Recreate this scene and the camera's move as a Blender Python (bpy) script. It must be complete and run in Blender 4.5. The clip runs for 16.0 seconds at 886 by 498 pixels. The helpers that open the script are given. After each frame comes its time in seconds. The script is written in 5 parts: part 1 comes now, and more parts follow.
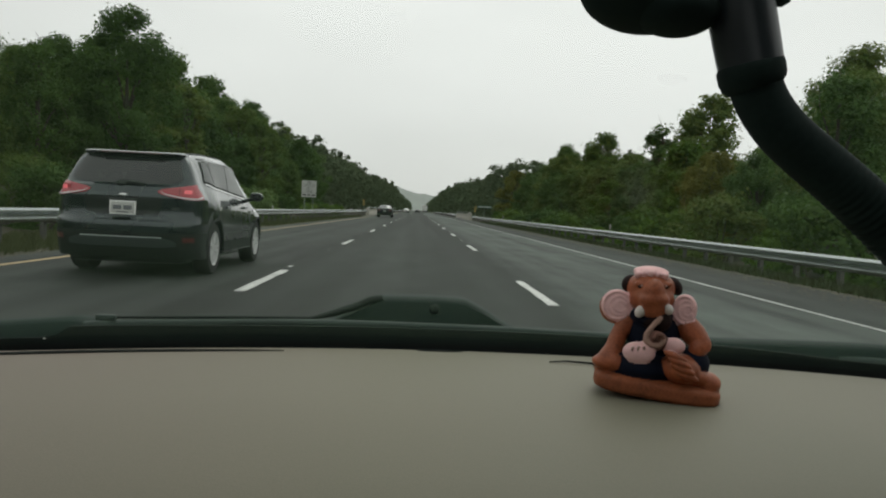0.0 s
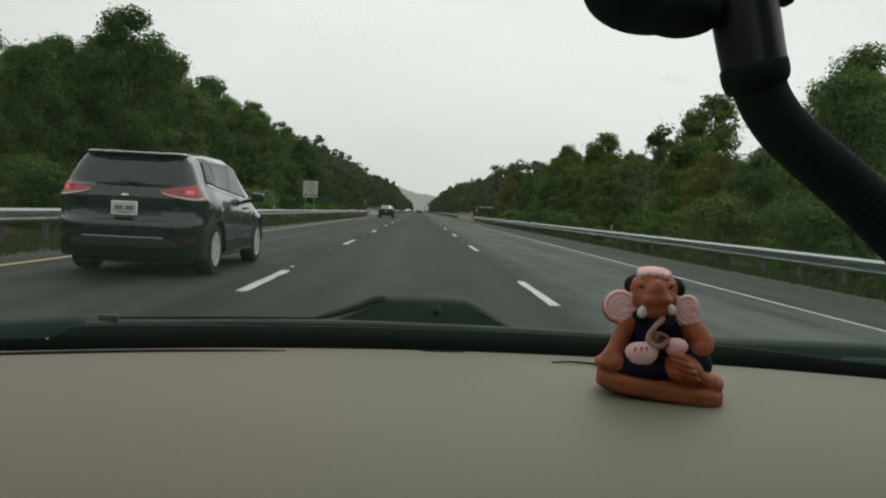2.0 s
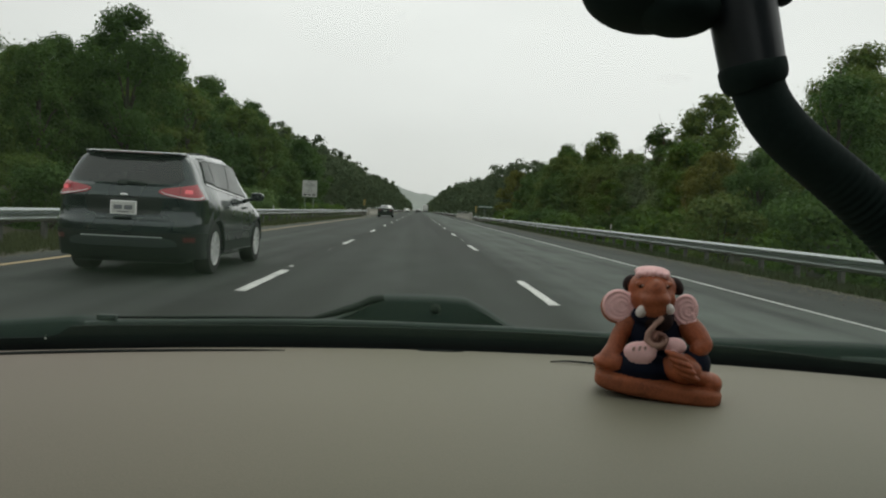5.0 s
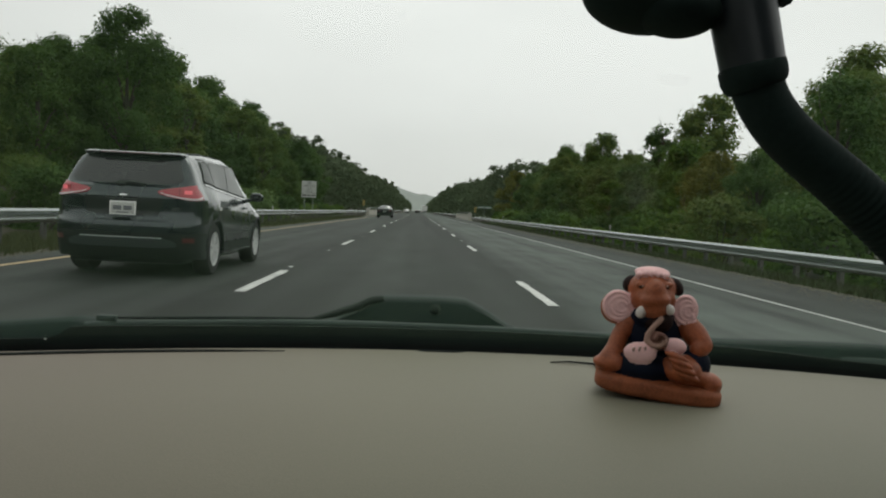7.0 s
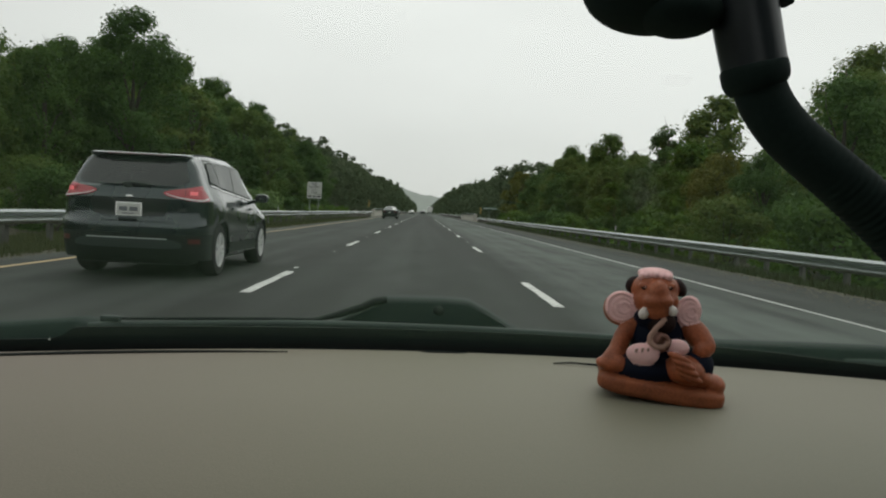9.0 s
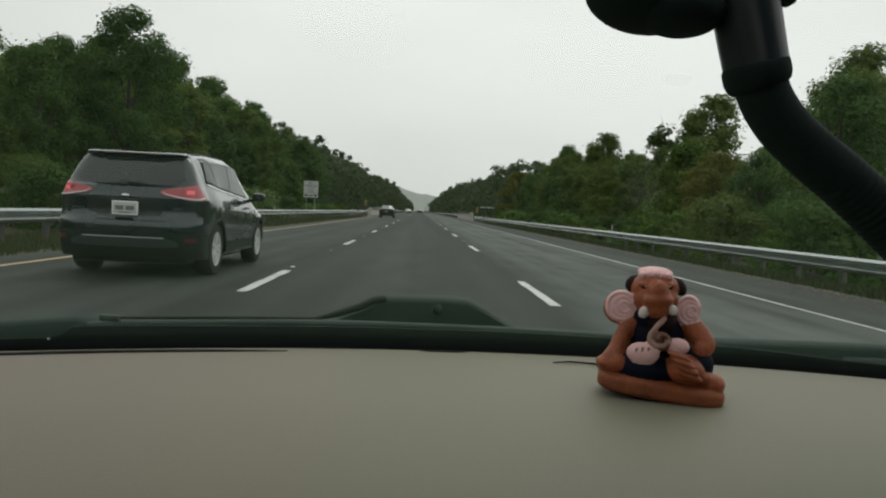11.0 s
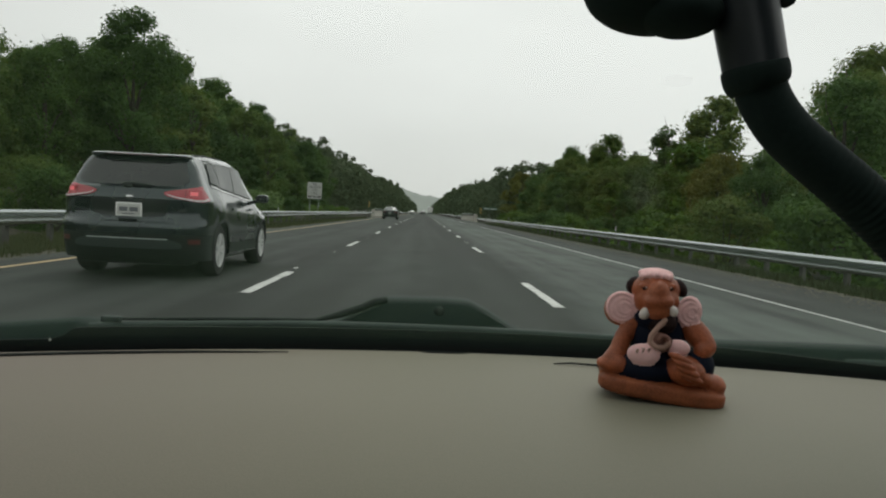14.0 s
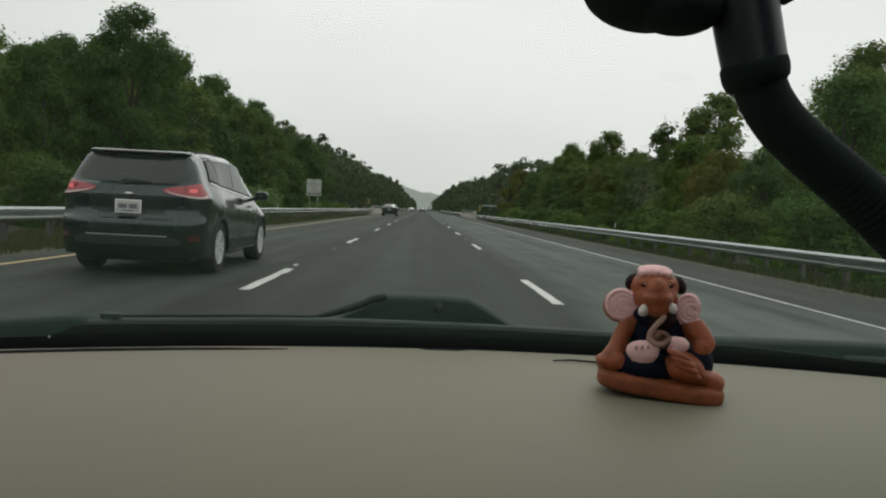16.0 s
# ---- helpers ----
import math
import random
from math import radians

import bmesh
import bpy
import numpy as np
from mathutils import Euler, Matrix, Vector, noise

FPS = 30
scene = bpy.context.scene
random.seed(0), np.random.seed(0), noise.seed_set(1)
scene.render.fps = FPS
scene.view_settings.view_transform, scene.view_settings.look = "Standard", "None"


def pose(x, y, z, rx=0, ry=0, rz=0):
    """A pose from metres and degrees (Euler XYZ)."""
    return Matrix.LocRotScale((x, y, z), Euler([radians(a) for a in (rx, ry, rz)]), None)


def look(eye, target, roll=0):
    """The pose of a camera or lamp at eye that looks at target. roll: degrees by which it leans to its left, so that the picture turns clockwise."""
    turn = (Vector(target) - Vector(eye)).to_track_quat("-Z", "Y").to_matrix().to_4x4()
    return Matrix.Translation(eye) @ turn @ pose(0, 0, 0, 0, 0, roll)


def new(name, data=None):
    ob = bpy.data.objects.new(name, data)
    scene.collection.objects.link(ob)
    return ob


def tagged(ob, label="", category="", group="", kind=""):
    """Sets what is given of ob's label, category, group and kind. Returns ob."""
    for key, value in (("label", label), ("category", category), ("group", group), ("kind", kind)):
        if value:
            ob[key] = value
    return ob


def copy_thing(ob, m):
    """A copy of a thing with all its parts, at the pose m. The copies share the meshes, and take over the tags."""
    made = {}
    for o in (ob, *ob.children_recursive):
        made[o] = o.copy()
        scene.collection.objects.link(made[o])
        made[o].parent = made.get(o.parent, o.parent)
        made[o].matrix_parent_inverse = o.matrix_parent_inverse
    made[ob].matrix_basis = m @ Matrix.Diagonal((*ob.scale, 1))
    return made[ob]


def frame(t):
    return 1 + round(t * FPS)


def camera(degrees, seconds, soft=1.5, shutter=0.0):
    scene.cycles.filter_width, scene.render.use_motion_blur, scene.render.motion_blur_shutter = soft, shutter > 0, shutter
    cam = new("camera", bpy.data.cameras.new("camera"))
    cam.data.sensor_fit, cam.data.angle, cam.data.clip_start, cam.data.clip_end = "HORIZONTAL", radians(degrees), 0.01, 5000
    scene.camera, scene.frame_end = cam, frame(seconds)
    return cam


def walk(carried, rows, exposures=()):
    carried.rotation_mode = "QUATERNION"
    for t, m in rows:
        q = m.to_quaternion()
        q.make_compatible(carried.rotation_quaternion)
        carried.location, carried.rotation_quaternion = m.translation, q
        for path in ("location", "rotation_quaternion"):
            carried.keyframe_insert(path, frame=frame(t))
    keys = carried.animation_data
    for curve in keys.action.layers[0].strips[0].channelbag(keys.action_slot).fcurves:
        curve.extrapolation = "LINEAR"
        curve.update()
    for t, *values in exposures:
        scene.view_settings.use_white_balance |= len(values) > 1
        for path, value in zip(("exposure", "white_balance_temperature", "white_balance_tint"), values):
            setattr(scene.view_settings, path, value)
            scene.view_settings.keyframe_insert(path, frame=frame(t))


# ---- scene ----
cam = camera(59.5, 16.0, soft=2.1)
walk(cam, [
    (0.0, pose(-0.0006, 0, 1.02, 87.236, -2.9, -1.829)),
    (0.5, pose(0.0017, 0, 1.02, 87.292, -2.9, -1.539)),
    (1.0, pose(-0.0004, 0, 1.02, 87.361, -2.9, -1.474)),
    (1.5, pose(-0.0001, 0, 1.02, 87.236, -2.9, -1.611)),
    (2.0, pose(-0.0016, 0, 1.02, 87.250, -2.9, -1.726)),
    (2.5, pose(-0.0018, 0, 1.02, 87.306, -2.9, -1.732)),
    (3.0, pose(-0.0037, 0, 1.02, 87.320, -2.9, -1.823)),
    (3.5, pose(-0.0039, 0, 1.02, 87.166, -2.9, -2.057)),
    (4.0, pose(-0.0001, 0, 1.02, 87.222, -2.9, -1.811)),
    (6.5, pose(-0.0027, 0, 1.02, 87.222, -2.9, -1.773)),
    (7.0, pose(-0.0016, 0, 1.02, 87.264, -2.9, -1.832)),
    (7.5, pose(0.0001, 0, 1.02, 87.194, -2.9, -1.739)),
    (8.0, pose(0.0039, 0, 1.02, 87.236, -2.9, -1.409)),
    (8.5, pose(0.0008, 0, 1.02, 87.236, -2.9, -1.399)),
    (9.0, pose(0.0008, 0, 1.02, 87.320, -2.9, -1.441)),
    (11.5, pose(-0.0027, 0, 1.02, 87.236, -2.9, -1.727)),
    (12.0, pose(0.0008, 0, 1.02, 87.222, -2.9, -1.738)),
    (12.5, pose(0.0038, 0, 1.02, 87.264, -2.9, -1.446)),
    (13.0, pose(0.0031, 0, 1.02, 87.250, -2.9, -1.406)),
    (13.5, pose(0.0024, 0, 1.02, 87.222, -2.9, -1.324)),
    (14.0, pose(0.0003, 0, 1.02, 87.347, -2.9, -1.435)),
    (14.5, pose(-0.0004, 0, 1.02, 87.194, -2.9, -1.674)),
    (15.0, pose(0.0006, 0, 1.02, 87.236, -2.9, -1.703)),
    (15.5, pose(0.0008, 0, 1.02, 87.153, -2.9, -1.594)),
    (16.0, pose(0.0006, 0, 1.02, 87.125, -2.9, -1.475)),
])

# ---- light: an overcast day, soft light from the whole sky ----
world = bpy.data.worlds.new("overcast_sky")
scene.world = world
world.use_nodes = True
wn, wl = world.node_tree.nodes, world.node_tree.links
wn.clear()
w_out = wn.new("ShaderNodeOutputWorld")
w_add = wn.new("ShaderNodeAddShader")
w_sky = wn.new("ShaderNodeTexSky")
w_sky.sky_type = "NISHITA"
w_sky.sun_disc = False
w_sky.sun_elevation, w_sky.sun_rotation = radians(48), radians(20)
w_hue = wn.new("ShaderNodeHueSaturation")
w_hue.inputs["Saturation"].default_value = 0.12
w_bg1 = wn.new("ShaderNodeBackground")
w_bg1.inputs["Strength"].default_value = 0.02
w_co = wn.new("ShaderNodeTexCoord")
w_map = wn.new("ShaderNodeMapping")
w_map.inputs["Scale"].default_value = (1.0, 1.0, 2.6)
w_noise = wn.new("ShaderNodeTexNoise")
w_noise.inputs["Scale"].default_value = 1.1
w_noise.inputs["Detail"].default_value = 4
w_ramp = wn.new("ShaderNodeValToRGB")
w_ramp.color_ramp.elements[0].position, w_ramp.color_ramp.elements[0].color = 0.36, (0.563, 0.562, 0.553, 1)
w_ramp.color_ramp.elements[1].position, w_ramp.color_ramp.elements[1].color = 0.66, (0.706, 0.702, 0.692, 1)
w_bg2 = wn.new("ShaderNodeBackground")
# an overcast sky is dimmer towards the horizon
w_sep, w_rise = wn.new("ShaderNodeSeparateXYZ"), wn.new("ShaderNodeMapRange")
w_rise.inputs["From Min"].default_value, w_rise.inputs["From Max"].default_value = 0.0, 0.26
w_rise.inputs["To Min"].default_value, w_rise.inputs["To Max"].default_value = 0.90, 1.15
wl.new(w_co.outputs["Generated"], w_sep.inputs[0])
wl.new(w_sep.outputs[2], w_rise.inputs["Value"])
wl.new(w_rise.outputs[0], w_bg2.inputs["Strength"])
wl.new(w_sky.outputs[0], w_hue.inputs["Color"])
wl.new(w_hue.outputs[0], w_bg1.inputs["Color"])
wl.new(w_co.outputs["Generated"], w_map.inputs[0])
wl.new(w_map.outputs[0], w_noise.inputs["Vector"])
wl.new(w_noise.outputs[0], w_ramp.inputs[0])
wl.new(w_ramp.outputs[0], w_bg2.inputs["Color"])
wl.new(w_bg1.outputs[0], w_add.inputs[0])
wl.new(w_bg2.outputs[0], w_add.inputs[1])
wl.new(w_add.outputs[0], w_out.inputs[0])
sun_data = bpy.data.lights.new("sun", "SUN")
sun_data.energy, sun_data.angle, sun_data.color = 0.5, radians(30), (1.0, 0.97, 0.92)
sun = new("sun", sun_data)
sun.matrix_world = look((0, 0, 60), (-14, -38, 15))


# ---- materials ----
def surface(name, col, rough=0.7, metal=0.0, var=0.18, coarse=2.0, fine=40.0, bump=0.15, depth=0.01, spec=0.5, tint=None, rand=0.0, coat=0.0, stretch=(1, 1, 1)):
    """A surface with stains at a coarse scale, grain at a fine one, and relief."""
    m = bpy.data.materials.new(name)
    m.use_nodes = True
    n, l = m.node_tree.nodes, m.node_tree.links
    b = n["Principled BSDF"]
    co = n.new("ShaderNodeTexCoord")
    mp = n.new("ShaderNodeMapping")
    mp.inputs["Scale"].default_value = stretch
    l.new(co.outputs["Object"], mp.inputs[0])
    n1, n2 = n.new("ShaderNodeTexNoise"), n.new("ShaderNodeTexNoise")
    for k, s in ((n1, coarse), (n2, fine)):
        k.inputs["Scale"].default_value = s
        k.inputs["Detail"].default_value = 5
        l.new(mp.outputs[0], k.inputs["Vector"])
    mixv = n.new("ShaderNodeMix")
    mixv.inputs[0].default_value = 0.4
    l.new(n1.outputs[0], mixv.inputs[2])
    l.new(n2.outputs[0], mixv.inputs[3])
    rng_ = n.new("ShaderNodeMapRange")
    rng_.inputs["From Min"].default_value, rng_.inputs["From Max"].default_value = 0.3, 0.7
    l.new(mixv.outputs[0], rng_.inputs["Value"])
    ca = n.new("ShaderNodeMix")
    ca.data_type = "RGBA"
    lo = [c * (1 - var) for c in col]
    hi = [min(1, c * (1 + var)) for c in (tint or col)]
    ca.inputs[6].default_value, ca.inputs[7].default_value = (*lo, 1), (*hi, 1)
    l.new(rng_.outputs[0], ca.inputs[0])
    last = ca.outputs[2]
    if rand:
        info, mr, hs = n.new("ShaderNodeObjectInfo"), n.new("ShaderNodeMapRange"), n.new("ShaderNodeHueSaturation")
        mr.inputs["To Min"].default_value, mr.inputs["To Max"].default_value = 1 - rand, 1 + rand
        l.new(info.outputs["Random"], mr.inputs["Value"])
        l.new(mr.outputs[0], hs.inputs["Value"])
        l.new(last, hs.inputs["Color"])
        last = hs.outputs[0]
    l.new(last, b.inputs["Base Color"])
    b.inputs["Metallic"].default_value = metal
    b.inputs["Specular IOR Level"].default_value = spec
    b.inputs["Coat Weight"].default_value = coat
    b.inputs["Coat Roughness"].default_value = 0.05
    rr = n.new("ShaderNodeMapRange")
    rr.inputs["To Min"].default_value, rr.inputs["To Max"].default_value = max(0.02, rough - 0.08), min(1, rough + 0.08)
    l.new(n1.outputs[0], rr.inputs["Value"])
    l.new(rr.outputs[0], b.inputs["Roughness"])
    if bump:
        bp = n.new("ShaderNodeBump")
        bp.inputs["Strength"].default_value, bp.inputs["Distance"].default_value = bump, depth
        l.new(n2.outputs[0], bp.inputs["Height"])
        l.new(bp.outputs[0], b.inputs["Normal"])
    return m


def foliage(name, stops, rough=0.6):
    """Leaves whose colour goes from leaf to leaf and from plant to plant."""
    m = bpy.data.materials.new(name)
    m.use_nodes = True
    n, l = m.node_tree.nodes, m.node_tree.links
    b = n["Principled BSDF"]
    geo, info = n.new("ShaderNodeNewGeometry"), n.new("ShaderNodeObjectInfo")
    mx = n.new("ShaderNodeMix")
    mx.inputs[0].default_value = 0.62
    l.new(geo.outputs["Random Per Island"], mx.inputs[2])
    l.new(info.outputs["Random"], mx.inputs[3])
    rp = n.new("ShaderNodeValToRGB")
    while len(rp.color_ramp.elements) < len(stops):
        rp.color_ramp.elements.new(0.5)
    for e, (p, c) in zip(rp.color_ramp.elements, stops):
        e.position, e.color = p, (*c, 1)
    l.new(mx.outputs[0], rp.inputs[0])
    l.new(rp.outputs[0], b.inputs["Base Color"])
    b.inputs["Roughness"].default_value = rough
    b.inputs["Specular IOR Level"].default_value = 0.12
    tr = n.new("ShaderNodeBsdfTranslucent")
    l.new(rp.outputs[0], tr.inputs["Color"])
    ms = n.new("ShaderNodeMixShader")
    ms.inputs[0].default_value = 0.42
    l.new(b.outputs[0], ms.inputs[1])
    l.new(tr.outputs[0], ms.inputs[2])
    l.new(ms.outputs[0], n["Material Output"].inputs[0])
    return m


def asphalt():
    """Worn motorway asphalt: streaks along the lanes, a paler right lane, grain and cracks."""
    m = bpy.data.materials.new("asphalt")
    m.use_nodes = True
    n, l = m.node_tree.nodes, m.node_tree.links
    b = n["Principled BSDF"]
    co = n.new("ShaderNodeTexCoord")
    sep = n.new("ShaderNodeSeparateXYZ")
    l.new(co.outputs["Object"], sep.inputs[0])

    def noise_of(scale, detail, stretch):
        mp, k = n.new("ShaderNodeMapping"), n.new("ShaderNodeTexNoise")
        mp.inputs["Scale"].default_value = stretch
        k.inputs["Scale"].default_value, k.inputs["Detail"].default_value = scale, detail
        l.new(co.outputs["Object"], mp.inputs[0])
        l.new(mp.outputs[0], k.inputs["Vector"])
        return k.outputs[0]

    def math_of(op, a, c):
        k = n.new("ShaderNodeMath")
        k.operation = op
        for i, v in enumerate((a, c)):
            if isinstance(v, (int, float)):
                k.inputs[i].default_value = v
            else:
                l.new(v, k.inputs[i])
        return k.outputs[0]

    streak = noise_of(1.0, 4, (1.5, 0.02, 1))
    patch = noise_of(0.22, 5, (1, 0.5, 1))
    grain = noise_of(60, 6, (1, 1, 1))
    # tone of each lane across the road
    lanes = n.new("ShaderNodeValToRGB")
    pos = n.new("ShaderNodeMapRange")
    pos.inputs["From Min"].default_value, pos.inputs["From Max"].default_value = -8.0, 8.0
    wob = math_of("ADD", sep.outputs[0], math_of("MULTIPLY", math_of("SUBTRACT", noise_of(0.5, 4, (1, 0.25, 1)), 0.5), 0.9))
    l.new(wob, pos.inputs["Value"])
    l.new(pos.outputs[0], lanes.inputs[0])
    tones = [(0.0, 0.066), (0.13, 0.062), (0.155, 0.040), (0.22, 0.050), (0.28, 0.038), (0.34, 0.046), (0.372, 0.028), (0.43, 0.031), (0.49, 0.040),
             (0.545, 0.031), (0.595, 0.030), (0.62, 0.066), (0.68, 0.108), (0.74, 0.092), (0.80, 0.088), (0.82, 0.036), (0.90, 0.034), (1.0, 0.034)]
    while len(lanes.color_ramp.elements) < len(tones):
        lanes.color_ramp.elements.new(0.5)
    for e, (p, v) in zip(lanes.color_ramp.elements, tones):
        e.position, e.color = p, (v * 0.89, v * 1.03, v * 0.94, 1)
    amount = math_of("ADD", math_of("MULTIPLY", streak, 2.0), math_of("MULTIPLY", patch, 2.3))
    mottle = noise_of(1.7, 5, (1, 0.35, 1))
    amount = math_of("ADD", amount, math_of("MULTIPLY", mottle, 1.1))
    amount = math_of("ADD", amount, math_of("MULTIPLY", grain, 0.8))
    amount = math_of("MAXIMUM", math_of("SUBTRACT", amount, 2.20), 0.3)
    mul = n.new("ShaderNodeVectorMath")
    mul.operation = "SCALE"
    l.new(lanes.outputs[0], mul.inputs[0])
    l.new(amount, mul.inputs["Scale"])
    l.new(mul.outputs[0], b.inputs["Base Color"])
    rr = n.new("ShaderNodeMapRange")
    rr.inputs["To Min"].default_value, rr.inputs["To Max"].default_value = 0.62, 0.9
    l.new(patch, rr.inputs["Value"])
    l.new(rr.outputs[0], b.inputs["Roughness"])
    b.inputs["Specular IOR Level"].default_value = 0.18
    bp = n.new("ShaderNodeBump")
    bp.inputs["Strength"].default_value, bp.inputs["Distance"].default_value = 0.35, 0.01
    l.new(grain, bp.inputs["Height"])
    l.new(bp.outputs[0], b.inputs["Normal"])
    return m


def pane(name, tint, gloss=0.04, rough=0.02):
    """A thin sheet of clear glass."""
    m = bpy.data.materials.new(name)
    m.use_nodes = True
    n, l = m.node_tree.nodes, m.node_tree.links
    n.remove(n["Principled BSDF"])
    tr, gl, ms, fr = n.new("ShaderNodeBsdfTransparent"), n.new("ShaderNodeBsdfGlossy"), n.new("ShaderNodeMixShader"), n.new("ShaderNodeLayerWeight")
    pw, ad = n.new("ShaderNodeMath"), n.new("ShaderNodeMath")
    pw.operation, pw.inputs[1].default_value = "POWER", 5.0
    ad.operation, ad.inputs[1].default_value = "ADD", gloss
    tr.inputs[0].default_value = (*tint, 1)
    gl.inputs["Color"].default_value = (0.58, 0.95, 0.78, 1)
    gl.inputs["Roughness"].default_value = rough
    l.new(fr.outputs["Facing"], pw.inputs[0])
    l.new(pw.outputs[0], ad.inputs[0])
    l.new(ad.outputs[0], ms.inputs[0])
    l.new(tr.outputs[0], ms.inputs[1])
    l.new(gl.outputs[0], ms.inputs[2])
    l.new(ms.outputs[0], n["Material Output"].inputs[0])
    return m


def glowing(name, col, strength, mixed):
    """Far hazy woods: a surface glow stands in for the sky-lit air before them."""
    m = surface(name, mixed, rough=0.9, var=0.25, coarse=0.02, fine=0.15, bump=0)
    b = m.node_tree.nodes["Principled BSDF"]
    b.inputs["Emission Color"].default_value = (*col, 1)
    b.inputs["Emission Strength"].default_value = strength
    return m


M_ASPHALT = asphalt()
M_WHITE = surface("road_paint_white", (0.60, 0.61, 0.58), 0.6, var=0.40, coarse=2.5, fine=25, bump=0.2)
M_WORN = surface("worn_road_paint", (0.42, 0.43, 0.41), 0.7, var=0.45, coarse=1.2, fine=14, bump=0.2)
M_YELLOW = surface("road_paint_yellow", (0.48, 0.35, 0.18), 0.6, var=0.25, coarse=1.5, fine=25, bump=0.2)
M_GROUND = surface("verge_soil_and_grass", (0.036, 0.038, 0.022), 0.95, var=0.5, coarse=0.35, fine=6, bump=0.6, depth=0.05, tint=(0.070, 0.060, 0.040))
M_GRAVEL = surface("gravel_shoulder", (0.062, 0.056, 0.044), 0.95, var=0.5, coarse=0.8, fine=30, bump=0.6, depth=0.02)
M_STONE = surface("loose_stones", (0.13, 0.12, 0.095), 0.95, var=0.5, coarse=3, fine=20, bump=0)
M_STEEL = surface("galvanised_steel", (0.37, 0.405, 0.40), 0.26, metal=0.95, var=0.08, coarse=0.25, fine=3, bump=0)
M_POST = surface("weathered_post", (0.10, 0.096, 0.088), 0.75, metal=0.2, var=0.3, coarse=5, fine=50, rand=0.2)
M_CONCRETE = surface("pale_concrete", (0.46, 0.44, 0.39), 0.85, var=0.22, coarse=0.8, fine=18, bump=0.3)
M_BARK = surface("bark", (0.07, 0.058, 0.045), 0.95, var=0.4, coarse=3, fine=20, bump=0.8, depth=0.04, stretch=(1, 1, 0.25))
M_LEAF = foliage("leaves_dark_green", [(0.1, (0.054, 0.107, 0.025)), (0.4, (0.075, 0.142, 0.029)), (0.65, (0.108, 0.165, 0.035)), (0.85, (0.133, 0.178, 0.039)), (1.0, (0.144, 0.157, 0.039))])
M_LEAF_WARM = foliage("leaves_turning", [(0.1, (0.054, 0.110, 0.013)), (0.5, (0.086, 0.160, 0.017)), (1.0, (0.136, 0.206, 0.024))])
M_LEAF_BUSH = foliage("leaves_bush", [(0.1, (0.054, 0.107, 0.014)), (0.5, (0.095, 0.177, 0.020)), (1.0, (0.150, 0.253, 0.032))])
M_LEAF_PALE = foliage("leaves_pale", [(0.1, (0.060, 0.105, 0.028)), (0.5, (0.103, 0.168, 0.047)), (1.0, (0.155, 0.231, 0.073))])
M_LEAF_GOLD = foliage("leaves_golden", [(0.1, (0.072, 0.094, 0.015)), (0.5, (0.115, 0.128, 0.019)), (1.0, (0.160, 0.150, 0.025))])
M_GRASS = foliage("grass_blades", [(0.0, (0.037, 0.050, 0.020)), (0.5, (0.065, 0.079, 0.031)), (1.0, (0.110, 0.119, 0.051))])
# greyer than M_LEAF: distance haze is put into the leaf colour
M_FAR = foliage("hazed_far_leaves", [(0.1, (0.076, 0.104, 0.054)), (0.6, (0.091, 0.120, 0.061)), (1.0, (0.110, 0.136, 0.070))])
M_HILL = glowing("haze_glow_hill", (0.31, 0.325, 0.31), 0.46, (0.10, 0.12, 0.10))
M_SIGN = surface("sign_white", (0.50, 0.51, 0.48), 0.5, var=0.1, coarse=2, fine=30, bump=0)
M_INK = surface("sign_black", (0.03, 0.03, 0.03), 0.6, bump=0)
M_PLATE = surface("plate_grey", (0.14, 0.15, 0.16), 0.6, bump=0)
M_AMBER = surface("sign_amber", (0.50, 0.36, 0.09), 0.5, var=0.1, bump=0)
M_GREEN = surface("sign_green", (0.012, 0.075, 0.055), 0.5, var=0.1, bump=0)
M_RUBBER = surface("tyre_rubber", (0.018, 0.018, 0.019), 0.85, bump=0.2)
M_ALLOY = surface("alloy_rim", (0.78, 0.79, 0.78), 0.35, metal=0.45, var=0.1, bump=0)
M_SUVPAINT = surface("charcoal_car_paint", (0.020, 0.033, 0.035), 0.27, metal=0.6, var=0.12, coarse=1, fine=300, bump=0, coat=1.0, spec=0.4)
M_CARPAINT = surface("black_car_paint", (0.014, 0.018, 0.018), 0.35, metal=0.0, var=0.1, bump=0, coat=0.2, spec=0.3)
M_WHITEPAINT = surface("white_vehicle_paint", (0.85, 0.85, 0.83), 0.4, var=0.06, bump=0, coat=0.4)
M_DARKGLASS = surface("tinted_glass", (0.012, 0.014, 0.016), 0.08, var=0.05, bump=0, spec=0.2)
M_REARGLASS = surface("tinted_rear_glass", (0.018, 0.021, 0.022), 0.06, var=0.05, bump=0, spec=0.5, coat=0.3)
M_SIDEPANE = surface("paler_side_glass", (0.055, 0.064, 0.062), 0.06, var=0.05, bump=0, spec=0.15)
M_SHADEPANE = surface("dark_side_glass", (0.040, 0.047, 0.046), 0.10, var=0.05, bump=0, spec=0.12)
M_LIP = surface("silver_trim", (0.52, 0.55, 0.55), 0.5, metal=0.2, var=0.1, bump=0)
M_SATIN = surface("satin_grey_plastic", (0.050, 0.062, 0.062), 0.4, metal=0.3, var=0.1, bump=0)
M_LAMP_DIM = surface("dull_red_lens", (0.10, 0.010, 0.012), 0.3, var=0.1, bump=0, coat=0.4)
M_LAMP_LIT = surface("lit_red_lens", (0.60, 0.13, 0.15), 0.2, var=0.1, bump=0, coat=0.5)
